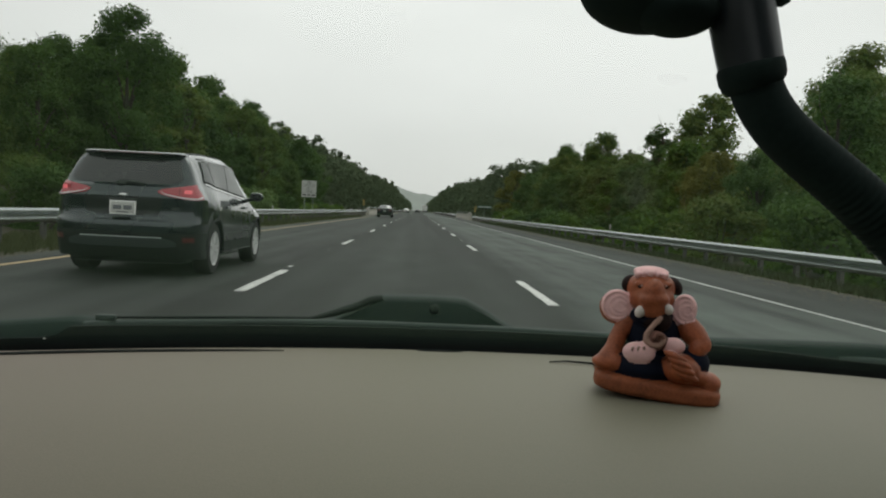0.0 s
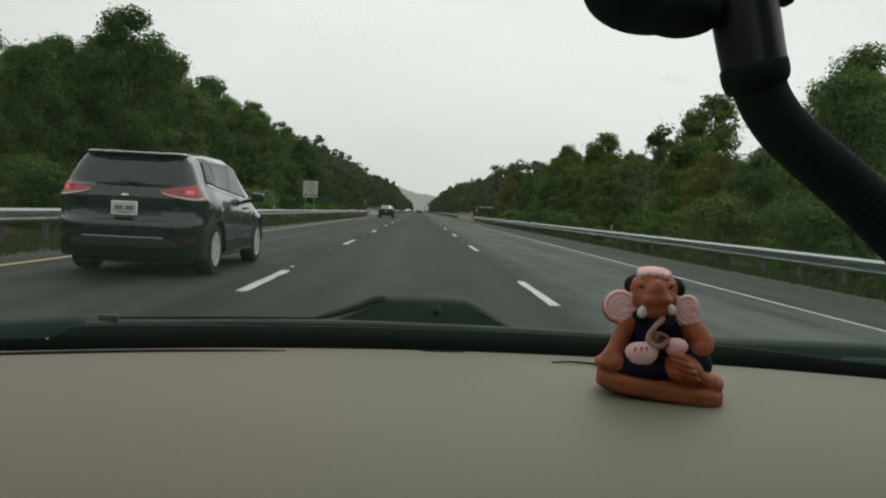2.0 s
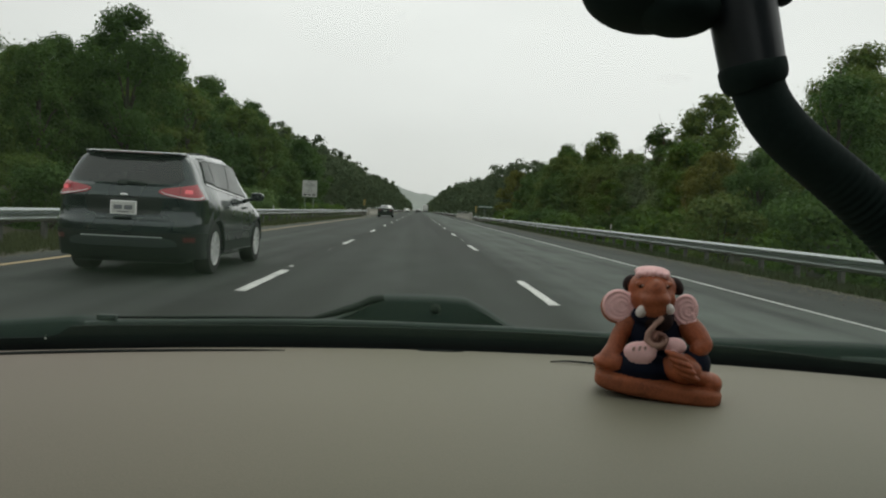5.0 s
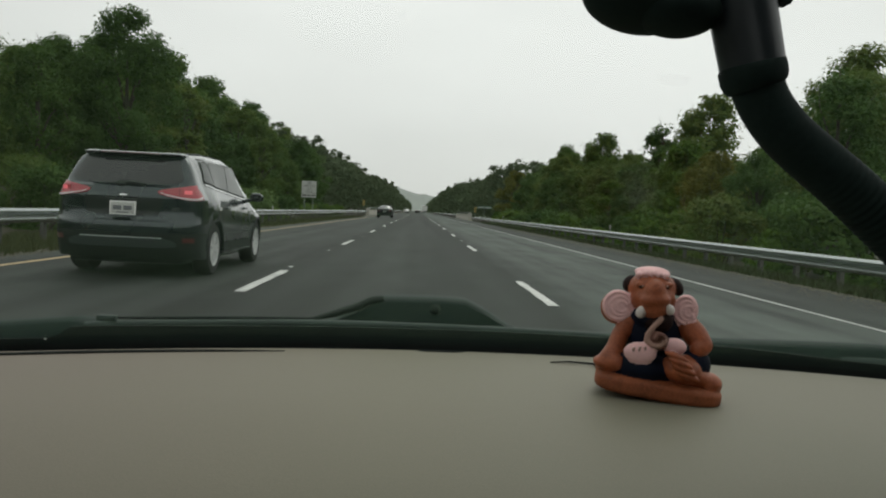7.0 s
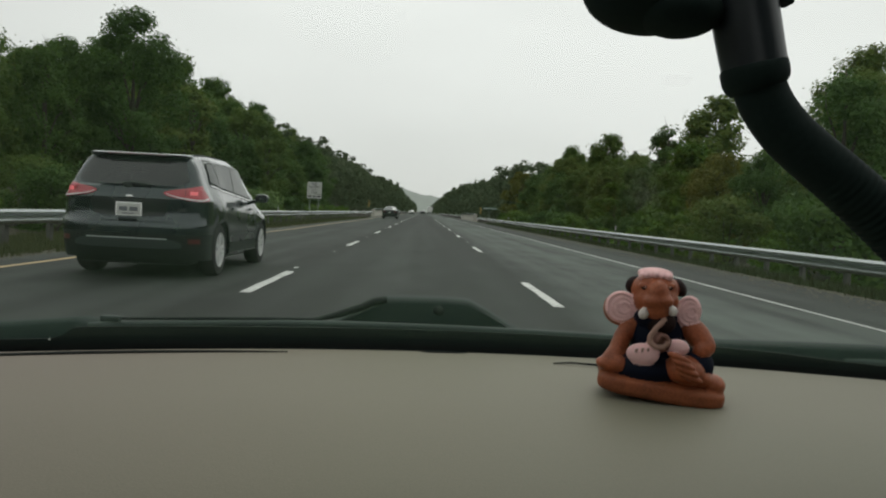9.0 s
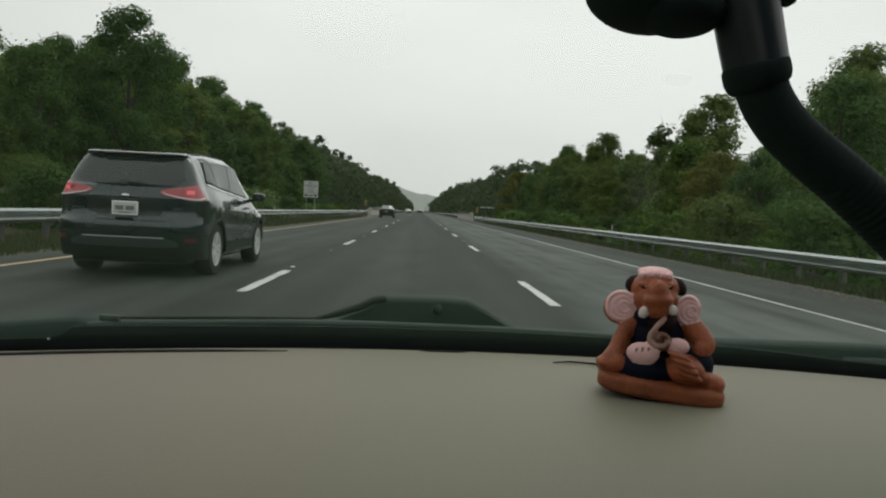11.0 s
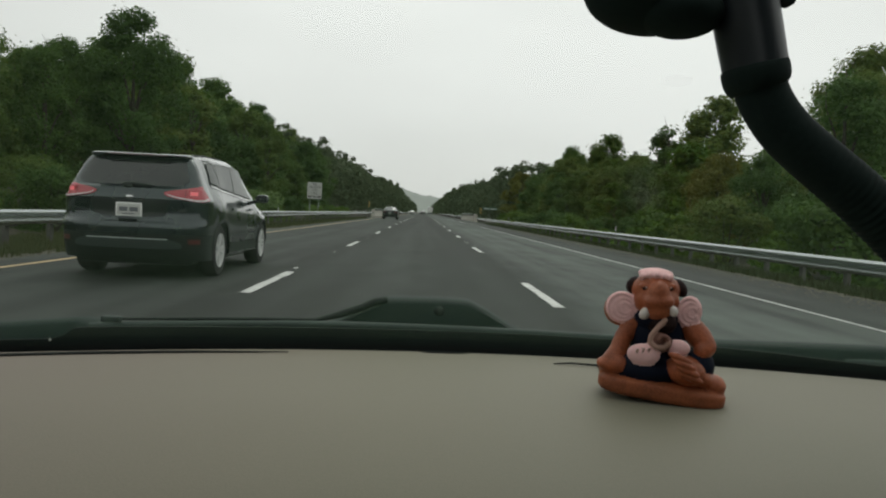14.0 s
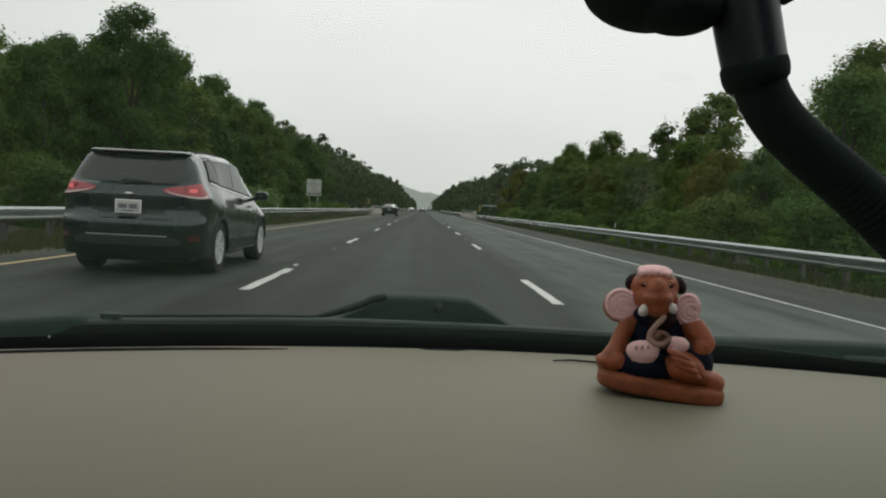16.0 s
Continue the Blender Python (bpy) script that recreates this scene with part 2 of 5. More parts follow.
lit = M_LAMP_LIT.node_tree.nodes["Principled BSDF"]
lit.inputs["Emission Color"].default_value, lit.inputs["Emission Strength"].default_value = (1.0, 0.12, 0.14, 1), 0.35
# pale base stands in for daylight seen through the solid cabin
M_CABGLASS = surface("pale_rear_glass", (0.10, 0.11, 0.11), 0.05, var=0.05, bump=0, spec=1.0, coat=1.0)
M_CHROME = surface("chrome_trim", (0.7, 0.7, 0.7), 0.15, metal=1.0, var=0.05, bump=0)
M_TRIM = surface("black_plastic", (0.015, 0.021, 0.019), 0.65, spec=0.3, var=0.2, coarse=8, fine=200, bump=0.1, depth=0.001)
M_LAMP_RED = surface("red_lens", (0.40, 0.045, 0.060), 0.15, var=0.1, bump=0, coat=0.6)
M_LENS = surface("clear_lens", (0.60, 0.52, 0.53), 0.12, var=0.1, bump=0, coat=0.8)
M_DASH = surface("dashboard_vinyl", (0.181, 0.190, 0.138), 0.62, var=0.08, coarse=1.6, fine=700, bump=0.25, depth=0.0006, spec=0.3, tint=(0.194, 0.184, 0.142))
# base colour ramp paints in the light's fall-off: darker and greener to the right
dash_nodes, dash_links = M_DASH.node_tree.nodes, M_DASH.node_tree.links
dash_co, dash_sep, dash_at, dash_shade, dash_mul = (dash_nodes.new("ShaderNode" + k) for k in ("TexCoord", "SeparateXYZ", "MapRange", "ValToRGB", "Mix"))
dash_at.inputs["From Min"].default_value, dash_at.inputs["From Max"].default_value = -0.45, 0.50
for e, (p, tone) in zip((dash_shade.color_ramp.elements[0], dash_shade.color_ramp.elements[1], dash_shade.color_ramp.elements.new(0.5)), ((0.0, (1.12, 0.95, 1.04)), (1.0, (0.56, 0.65, 0.53)), (0.45, (1.14, 1.09, 1.05)))):
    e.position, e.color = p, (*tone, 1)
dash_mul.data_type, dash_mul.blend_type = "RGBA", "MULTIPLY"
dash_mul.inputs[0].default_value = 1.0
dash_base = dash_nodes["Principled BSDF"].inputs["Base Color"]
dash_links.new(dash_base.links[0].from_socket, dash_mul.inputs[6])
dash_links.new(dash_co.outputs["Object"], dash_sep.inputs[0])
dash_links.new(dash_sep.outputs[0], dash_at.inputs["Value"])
dash_links.new(dash_at.outputs[0], dash_shade.inputs[0])
dash_links.new(dash_shade.outputs[0], dash_mul.inputs[7])
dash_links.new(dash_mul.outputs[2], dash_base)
M_CABIN = surface("cabin_cloth", (0.20, 0.19, 0.17), 0.9, var=0.12, coarse=4, fine=300, bump=0.1, depth=0.001)
M_COWL = surface("cowl_plastic", (0.009, 0.021, 0.017), 0.75, spec=0.25, var=0.3, coarse=6, fine=120, bump=0.2, depth=0.001)
# paler grey puts the sky's light on the cowl top into the wiper
M_WIPER = surface("wiper_skylit_grey", (0.050, 0.066, 0.060), 0.6, spec=0.3, var=0.25, coarse=10, fine=150, bump=0.1, depth=0.001)
M_FRIT = surface("windshield_black_band", (0.006, 0.010, 0.009), 0.8, bump=0)
M_MOUNT = surface("mount_black_plastic", (0.018, 0.031, 0.027), 0.75, spec=0.12, var=0.2, coarse=20, fine=300, bump=0.1, depth=0.0005)
M_COLLAR = surface("mount_grey_plastic", (0.028, 0.036, 0.040), 0.30, var=0.12, coarse=20, fine=300, bump=0)
M_WINDSHIELD = pane("windshield_glass", (0.917, 0.955, 0.922), 0.066, 0.25)
M_SIDEGLASS = pane("side_glass", (0.80, 0.84, 0.82))
# near-black pane added to cut light on the dashboard's right end
M_LIGHTCUT = pane("light_cut_side_glass", (0.04, 0.05, 0.045))
M_CLAY = surface("terracotta_clay", (0.315, 0.086, 0.034), 0.42, spec=0.35, var=0.42, coarse=75, fine=420, bump=0.3, depth=0.001)
M_CLAY_D = surface("terracotta_base", (0.265, 0.078, 0.031), 0.55, spec=0.3, var=0.40, coarse=60, fine=500, bump=0.3, depth=0.001)
M_PINK = surface("pink_clay", (0.93, 0.57, 0.56), 0.7, spec=0.2, var=0.12, coarse=120, fine=700, bump=0.3, depth=0.001)
M_NAVY = surface("navy_clay", (0.004, 0.007, 0.018), 0.7, spec=0.15, var=0.2, coarse=80, fine=600, bump=0.2, depth=0.001)
M_IVORY = surface("ivory_clay", (0.70, 0.64, 0.60), 0.5, var=0.06, coarse=100, fine=600, bump=0)
M_HAIR = surface("dark_brown_clay", (0.022, 0.011, 0.010), 0.7, spec=0.15, var=0.2, coarse=100, fine=500, bump=0.2, depth=0.001)
M_TRUNK = surface("pale_brown_clay", (0.16, 0.07, 0.05), 0.55, var=0.15, coarse=120, fine=600, bump=0.2, depth=0.001)
M_TIP = surface("pale_trunk_clay", (0.40, 0.25, 0.20), 0.7, var=0.15, coarse=100, fine=600, bump=0, spec=0.2)
M_SMEAR = bpy.data.materials.new("dried_drop")
M_SMEAR.use_nodes = True
drop_n, drop_l = M_SMEAR.node_tree.nodes, M_SMEAR.node_tree.links
drop_n.remove(drop_n["Principled BSDF"])
drop_clear, drop_film, drop_mix, drop_co, drop_map, drop_fall, drop_amount = (drop_n.new("ShaderNode" + k) for k in ("BsdfTransparent", "BsdfTranslucent", "MixShader", "TexCoord", "Mapping", "TexGradient", "MapRange"))
drop_fall.gradient_type = "SPHERICAL"
drop_map.inputs["Location"].default_value, drop_map.inputs["Scale"].default_value = (-1, -1, -1), (2, 2, 2)
drop_amount.inputs["From Max"].default_value, drop_amount.inputs["To Max"].default_value = 0.45, 0.09
drop_film.inputs[0].default_value = (0.85, 0.86, 0.84, 1)
drop_l.new(drop_co.outputs["Generated"], drop_map.inputs[0])
drop_l.new(drop_map.outputs[0], drop_fall.inputs[0])
drop_l.new(drop_fall.outputs["Fac"], drop_amount.inputs["Value"])
drop_l.new(drop_amount.outputs[0], drop_mix.inputs[0])
drop_l.new(drop_clear.outputs[0], drop_mix.inputs[1])
drop_l.new(drop_film.outputs[0], drop_mix.inputs[2])
drop_l.new(drop_mix.outputs[0], drop_n["Material Output"].inputs[0])


# ---- mesh helpers ----
class Shape:
    """Gathers vertices and faces of one mesh."""

    def __init__(self):
        self.v, self.f, self.m = [], [], []

    def add(self, verts, faces, slot=0):
        k = len(self.v)
        self.v += [tuple(p) for p in verts]
        self.f += [tuple(i + k for i in q) for q in faces]
        self.m += [slot] * len(faces)
        return self

    def box(self, c, s, bevel=0.0, turn=None, slot=0):
        """A box with chamfered edges."""
        bm = bmesh.new()
        bmesh.ops.create_cube(bm, size=1.0)
        for p in bm.verts:
            p.co = Vector((p.co.x * s[0], p.co.y * s[1], p.co.z * s[2]))
        if bevel:
            bmesh.ops.bevel(bm, geom=bm.edges[:], offset=bevel, segments=2, profile=0.6, affect="EDGES")
        mt = Matrix.Translation(c) @ (turn or Matrix.Identity(4))
        bm.verts.index_update()
        self.add([mt @ p.co for p in bm.verts], [[p.index for p in q.verts] for q in bm.faces], slot)
        bm.free()
        return self

    def ball(self, c, r, turn=None, slot=0, u=18, w=12, power=1.0):
        """An ellipsoid; a power below 1 makes it squarer."""
        mt = Matrix.Translation(c) @ (turn or Matrix.Identity(4))
        sg = lambda a: math.copysign(abs(a) ** power, a)
        vs = []
        for j in range(w + 1):
            b = -math.pi / 2 + math.pi * j / w
            for i in range(u):
                a = 2 * math.pi * i / u
                vs.append(mt @ Vector((r[0] * sg(math.cos(b)) * sg(math.cos(a)), r[1] * sg(math.cos(b)) * sg(math.sin(a)), r[2] * sg(math.sin(b)))))
        fs = [(j * u + i, j * u + (i + 1) % u, (j + 1) * u + (i + 1) % u, (j + 1) * u + i) for j in range(w) for i in range(u)]
        return self.add(vs, fs, slot)

    def tube(self, path, radii, n=10, slot=0, caps=True):
        """A round tube along a path, with a radius at each of its points."""
        path = [Vector(p) for p in path]
        vs, fs = [], []
        side = None
        for i, p in enumerate(path):
            d = (path[min(i + 1, len(path) - 1)] - path[max(i - 1, 0)]).normalized()
            if side is None:
                side = d.orthogonal().normalized()
            side = (side - d * side.dot(d)).normalized()
            up = d.cross(side)
            for k in range(n):
                a = 2 * math.pi * k / n
                vs.append(p + (side * math.cos(a) + up * math.sin(a)) * radii[i])
        for i in range(len(path) - 1):
            for k in range(n):
                fs.append((i * n + k, i * n + (k + 1) % n, (i + 1) * n + (k + 1) % n, (i + 1) * n + k))
        if caps:
            fs.append(tuple(range(n - 1, -1, -1)))
            fs.append(tuple((len(path) - 1) * n + k for k in range(n)))
        return self.add(vs, fs, slot)

    def spin(self, profile, n=28, slot=0):
        """A profile of (radius, offset) turned round the x axis."""
        vs, fs = [], []
        for i in range(n):
            a = 2 * math.pi * i / n
            vs += [(x, r * math.cos(a), r * math.sin(a)) for r, x in profile]
        k = len(profile)
        for i in range(n):
            for j in range(k - 1):
                a, b = i * k + j, ((i + 1) % n) * k + j
                fs.append((a, b, b + 1, a + 1))
        return self.add(vs, fs, slot)

    def sweep(self, section, ys, place=None, closed=True, slot=0):
        """A section of (x, z) points carried along the y axis; place(y) shifts it."""
        vs, fs, k = [], [], len(section)
        for y in ys:
            dx, dz = place(y) if place else (0, 0)
            vs += [(x + dx, y, z + dz) for x, z in section]
        for i in range(len(ys) - 1):
            for j in range(k if closed else k - 1):
                a, b = i * k + j, i * k + (j + 1) % k
                fs.append((a, b, b + k, a + k))
        if closed:
            fs.append(tuple(range(k - 1, -1, -1)))
            fs.append(tuple((len(ys) - 1) * k + j for j in range(k)))
        return self.add(vs, fs, slot)

    def grid(self, rows, slot=0):
        k = len(rows[0])
        fs = [(i * k + j, i * k + j + 1, (i + 1) * k + j + 1, (i + 1) * k + j) for i in range(len(rows) - 1) for j in range(k - 1)]
        return self.add([p for r in rows for p in r], fs, slot)

    def mesh(self, name, mats, smooth=None):
        me = bpy.data.meshes.new(name)
        me.from_pydata(self.v, [], self.f)
        for mt in mats if isinstance(mats, (list, tuple)) else [mats]:
            me.materials.append(mt)
        if len(me.materials) > 1:
            me.polygons.foreach_set("material_index", self.m)
        me.update()
        bm = bmesh.new()
        bm.from_mesh(me)
        bmesh.ops.recalc_face_normals(bm, faces=bm.faces[:])
        bm.to_mesh(me)
        bm.free()
        if smooth is not None:
            me.shade_smooth()
            me.set_sharp_from_angle(angle=radians(smooth))
        return me


def part(name, shape, material, parent, label="", smooth=None, at=None):
    """Links a shape as one mesh object under a thing or a part."""
    ob = new(name, shape.mesh(name, material, smooth) if isinstance(shape, Shape) else shape)
    ob.parent = parent
    if at:
        ob.location = at
    return tagged(ob, label)


def thing(name, label, category, at=(0, 0, 0), shape=None, material=None, smooth=None, group="", kind=""):
    ob = new(name, shape.mesh(name, material, smooth) if shape else None)
    ob.location = at
    return tagged(ob, label, category, group, kind)


def smoothstep(a, b, x):
    t = min(1, max(0, (x - a) / (b - a)))
    return t * t * (3 - 2 * t)


# ---- the ground, the road and its rails ----
def ground_z(x, y):
    """Height of the ground beside the road: a ditch, then wooded slopes."""
    z = -0.10
    if x < 0:
        d = -x
        z += -0.10 * smoothstep(6.8, 8.4, d) - 0.25 * smoothstep(9.5, 11.5, d) + 0.5 * smoothstep(13, 19, d)
        rise = 0.16 + 0.22 * smoothstep(60, 240, y)
        z += rise * max(0, min(d, 110) - 18)
    else:
        z += -0.22 * smoothstep(7.7, 9.2, x) - 0.6 * smoothstep(9.4, 13, x) + 0.8 * smoothstep(15, 24, x)
        z += (0.04 + 0.10 * smoothstep(60, 200, y)) * max(0, min(x, 90) - 22)
    return z


xs = sorted(set([-3000, -1200, -500, -200, -140, -110, -90, -75, -60, -50, -42, -36, -31, -27, -24, -21, -19, -17, -15, -13, -12, -11, -10.3, -9.6, -9, -8.4, -7.8, -7.3, -6.8, -4, 0, 4,
                 7.6, 8.2, 8.8, 9.4, 10.2, 11, 12, 13, 14, 15, 17, 19, 21, 24, 28, 33, 40, 50, 65, 90, 140, 250, 600, 1500, 3000]))
ys = list(range(-60, 200, 6)) + list(range(200, 600, 25)) + [600, 700, 850, 1050, 1400, 2000, 3000, 4500]
ys = [-2500, -900, -300, -120] + ys
ground = Shape()
ground.grid([[(x, y, ground_z(x, y) + (0.05 * noise.noise((x * 0.4, y * 0.3, 0)) if abs(x) > 8 else 0)) for x in xs] for y in ys])
thing("ground", "dark soil and rough grass on the roadside slopes", "ground", shape=ground, material=M_GROUND, smooth=60, kind="structure")

road = thing("road", "worn grey asphalt motorway with three lanes and shoulders", "road", shape=Shape().sweep(
    [(-6.45, -0.30), (7.15, -0.30), (7.15, -0.03), (6.95, 0.0), (-6.25, 0.0), (-6.45, -0.03)], [-300, -60, 0, 60, 200, 500, 1100]), material=M_ASPHALT, kind="structure")

LANE_L, LANE_R, EDGE_L, EDGE_R = -2.0, 1.62, -5.6, 4.95


def stripe(width, y0, y1, seed):
    """A painted line with slightly uneven edges."""
    r = random.Random(seed)
    steps = max(3, int((y1 - y0) / (0.5 if y1 - y0 < 10 else 4)))
    s = Shape()
    rows = []
    for i in range(steps + 1):
        y = y0 + (y1 - y0) * i / steps
        rows.append((-width / 2 + r.uniform(-0.012, 0.012), width / 2 + r.uniform(-0.012, 0.012), y))
    top = [[(a, y, 0.004), (b, y, 0.004)] for a, b, y in rows]
    s.grid(top)
    s.grid([[(a - 0.004, y, -0.002), (a, y, 0.004)] for a, b, y in rows])
    s.grid([[(b, y, 0.004), (b + 0.004, y, -0.002)] for a, b, y in rows])
    return s


part("edge_line", stripe(0.11, -120, 900, 3), M_YELLOW, road, "yellow edge line", at=(EDGE_L, 0, 0))
part("edge_line", stripe(0.078, -120, 900, 4), M_WORN, road, "worn white edge line", at=(EDGE_R, 0, 0))
dashes = [stripe(0.12, 0, 3.1, 20 + i).mesh("lane_dash", M_WHITE) for i in range(4)]
for i in range(-6, 34):
    for x in (LANE_L, LANE_R):
        part("lane_dash", dashes[(i * 2 + (x > 0)) % 4], M_WHITE, road, at=(x, 8.85 + 12.19 * i, 0))
# worn flecks of old paint and a few sealed joints
r = random.Random(12)
for i in range(16):
    x = r.choice((LANE_L, LANE_R)) + r.uniform(-0.05, 0.05)
    fleck = Shape().ball((0, 0, 0.001), (r.uniform(0.015, 0.04), r.uniform(0.03, 0.14), 0.003), u=9, w=4)
    part("paint_fleck", fleck, M_WHITE, road, at=(x, 6 + r.uniform(0, 60), 0))

for x, w, name in ((-6.9, 1.1, "left"), (7.85, 1.5, "right")):
    rows = []
    for y in list(range(-60, 180, 3)) + [200, 300, 500, 900]:
        edge = 0.18 * noise.noise((y * 0.35, x, 0))
        a, b = (x - w / 2 + edge, x + w / 2) if x < 0 else (x - w / 2, x + w / 2 + edge)
        rows.append([(a, y, ground_z(a, y) + 0.01), ((a + b) / 2, y, max(ground_z((a + b) / 2, y), -0.14) + 0.05), (b, y, -0.035 if x < 0 else ground_z(b, y) + 0.02)])
        if x > 0:
            rows[-1] = [(a, y, -0.035), ((a + b) / 2, y, -0.11), (b, y, ground_z(b, y) + 0.02)]
    thing("gravel_shoulder", "narrow strip of brown-grey gravel beside the asphalt", "gravel", shape=Shape().grid(rows), material=M_GRAVEL, smooth=50, kind="structure")



def loose_stones(seed, edge, out, count, label):
    """Pebbles and grit that lie thicker towards the outer edge of the shoulder."""
    rng = np.random.default_rng(seed)
    f = rng.uniform(0, 1, count) ** 0.6
    x, y = edge + out * f * 1.15, 4 + 56 * rng.uniform(0, 1, count) ** 1.5
    size = rng.uniform(0.008, 0.030, count) * (0.6 + 0.7 * f)
    form = np.array([(1, 0, -0.3), (0, 1, -0.3), (-1, 0, -0.3), (0, -1, -0.3), (0.1, -0.1, 0.7)])
    faces = np.array([(0, 1, 4), (1, 2, 4), (2, 3, 4), (3, 0, 4)])
    turn = rng.uniform(0, 6.28, count)
    v = form[None] * size[:, None, None] * rng.uniform(0.6, 1.3, (count, 5, 1))
    vx = v[..., 0] * np.cos(turn)[:, None] - v[..., 1] * np.sin(turn)[:, None] + x[:, None]
    vy = 1.4 * (v[..., 0] * np.sin(turn)[:, None] + v[..., 1] * np.cos(turn)[:, None]) + y[:, None]
    floor_z = np.interp(x, [-7.45, -6.9, -6.45, -6.25, 6.95, 7.15, 7.85], [-0.12, -0.05, -0.033, 0.0, 0.0, -0.033, -0.108])
    me = bpy.data.meshes.new("loose_stones")
    me.from_pydata(np.stack([vx, vy, v[..., 2] + floor_z[:, None] + 0.004], -1).reshape(-1, 3).tolist(), [], (faces[None] + 5 * np.arange(count)[:, None, None]).reshape(-1, 3).tolist())
    me.materials.append(M_STONE)
    tagged(new("loose_stones", me), label, "gravel", kind="stuff")


loose_stones(31, 5.9, 1.65, 9000, "loose pebbles and grit on the paved shoulder's edge")
loose_stones(32, -5.9, -1.15, 7000, "loose pebbles and grit along the yellow line's shoulder")

W_BEAM = [(0.0, 0.0), (0.030, 0.012), (0.078, 0.055), (0.080, 0.085), (0.022, 0.140), (0.020, 0.172), (0.080, 0.226), (0.078, 0.257), (0.030, 0.300), (0.0, 0.312)]
W_SECTION = W_BEAM + [(x - 0.006, z) for x, z in reversed(W_BEAM)]


def guardrail(x, top, face, y0, y1, label):
    """A steel W-beam rail in lengths of 3.81 m on posts with spacers. face: +1 when the beam faces +x."""
    ob = thing("guardrail", label, "guardrail", (x, 0, 0), group="roadside guardrails")
    sec = [(face * a, z + top - 0.312) for a, z in W_SECTION]
    panel = Shape().sweep(sec, [0, 3.86]).mesh("rail_panel", M_STEEL, 24)
    gz = ground_z(x, 10) - 0.3
    post = Shape()
    post.box((-face * 0.22, 0, (top - 0.06 + gz) / 2), (0.09, 0.16, top - 0.06 - gz), 0.008)
    post = post.mesh("post", M_POST)
    spacer = Shape().box((-face * 0.09, 0, top - 0.19), (0.16, 0.14, 0.30), 0.008).mesh("spacer", M_POST)
    bolt = Shape().ball((face * 0.03, 0, top - 0.156), (0.012, 0.02, 0.02), u=8, w=5).mesh("bolt", M_STEEL)
    n = int((y1 - y0) / 3.81)
    for i in range(n):
        y = y0 + 3.81 * i
        part("rail_panel", panel, M_STEEL, ob, at=(0.003 * (i % 2), y, 0))
        for k in (0.05, 1.955):
            p = part("post", post, M_POST, ob, at=(0, y + k, 0))
            part("spacer", spacer, M_POST, p)
            if y < 60:
                part("bolt", bolt, M_STEEL, p)
    return ob, y0 + 3.81 * n


def far_rail(x, top, face, y0, y1, label):
    ob = thing("guardrail", label, "guardrail", (x, 0, 0), group="roadside guardrails")
    part("rail_panel", Shape().sweep([(face * a, z + top - 0.312) for a, z in W_SECTION], [y0, (y0 + y1) / 2, y1]), M_STEEL, ob, smooth=40)
    y = y0
    post = Shape().box((-face * 0.18, 0, top / 2 - 0.3), (0.15, 0.16, top + 0.5), 0.008).mesh("post", M_POST)
    while y < y1:
        part("post", post, M_POST, ob, at=(0, y, 0))
        y += 3.81


RAIL_L, RAIL_R = -8.25, 8.7
guardrail(RAIL_L, 0.66, 1, -26.0, 128, "galvanised steel W-beam guardrail along the yellow edge line")
guardrail(RAIL_R, 0.52, -1, -26.0, 128, "galvanised steel W-beam guardrail along the white edge line")
far_rail(RAIL_L, 0.70, 1, 172, 420, "distant steel guardrail beyond the bridge parapet")
far_rail(RAIL_R, 0.62, -1, 172, 420, "distant steel guardrail beyond the bridge parapet")


def parapet(x, face):
    """A concrete bridge parapet with a steel handrail."""
    ob = thing("bridge_parapet", "pale concrete bridge parapet with a steel handrail on top", "parapet", (x, 128, 0), group="bridge parapets")
    sec = [(-0.22, -0.6), (0.22, -0.6), (0.22, 0.10), (0.10, 0.34), (0.08, 0.74), (0.14, 0.76), (0.14, 0.84), (-0.18, 0.84), (-0.18, 0.76), (-0.22, 0.0)]
    part("wall", Shape().sweep([(face * a, z) for a, z in sec], [0.5, 12, 24, 44]), M_CONCRETE, ob)
    end = Shape().box((0, 0.2, 0.3), (0.5, 1.0, 1.55), 0.03)
    part("end_block", end, M_CONCRETE, ob)
    part("handrail", Shape().tube([(0, 1, 1.12), (0, 44, 1.12)], [0.05, 0.05], 10), M_STEEL, ob, "steel handrail", smooth=40)
    bar = Shape().tube([(0, 0, 0.84), (0, 0, 1.12)], [0.035, 0.03], 8).mesh("baluster", M_STEEL, 40)
    for i in range(18):
        part("baluster", bar, M_STEEL, ob, at=(0, 1.5 + 2.5 * i, 0))


parapet(-8.3, 1)
parapet(8.6, -1)


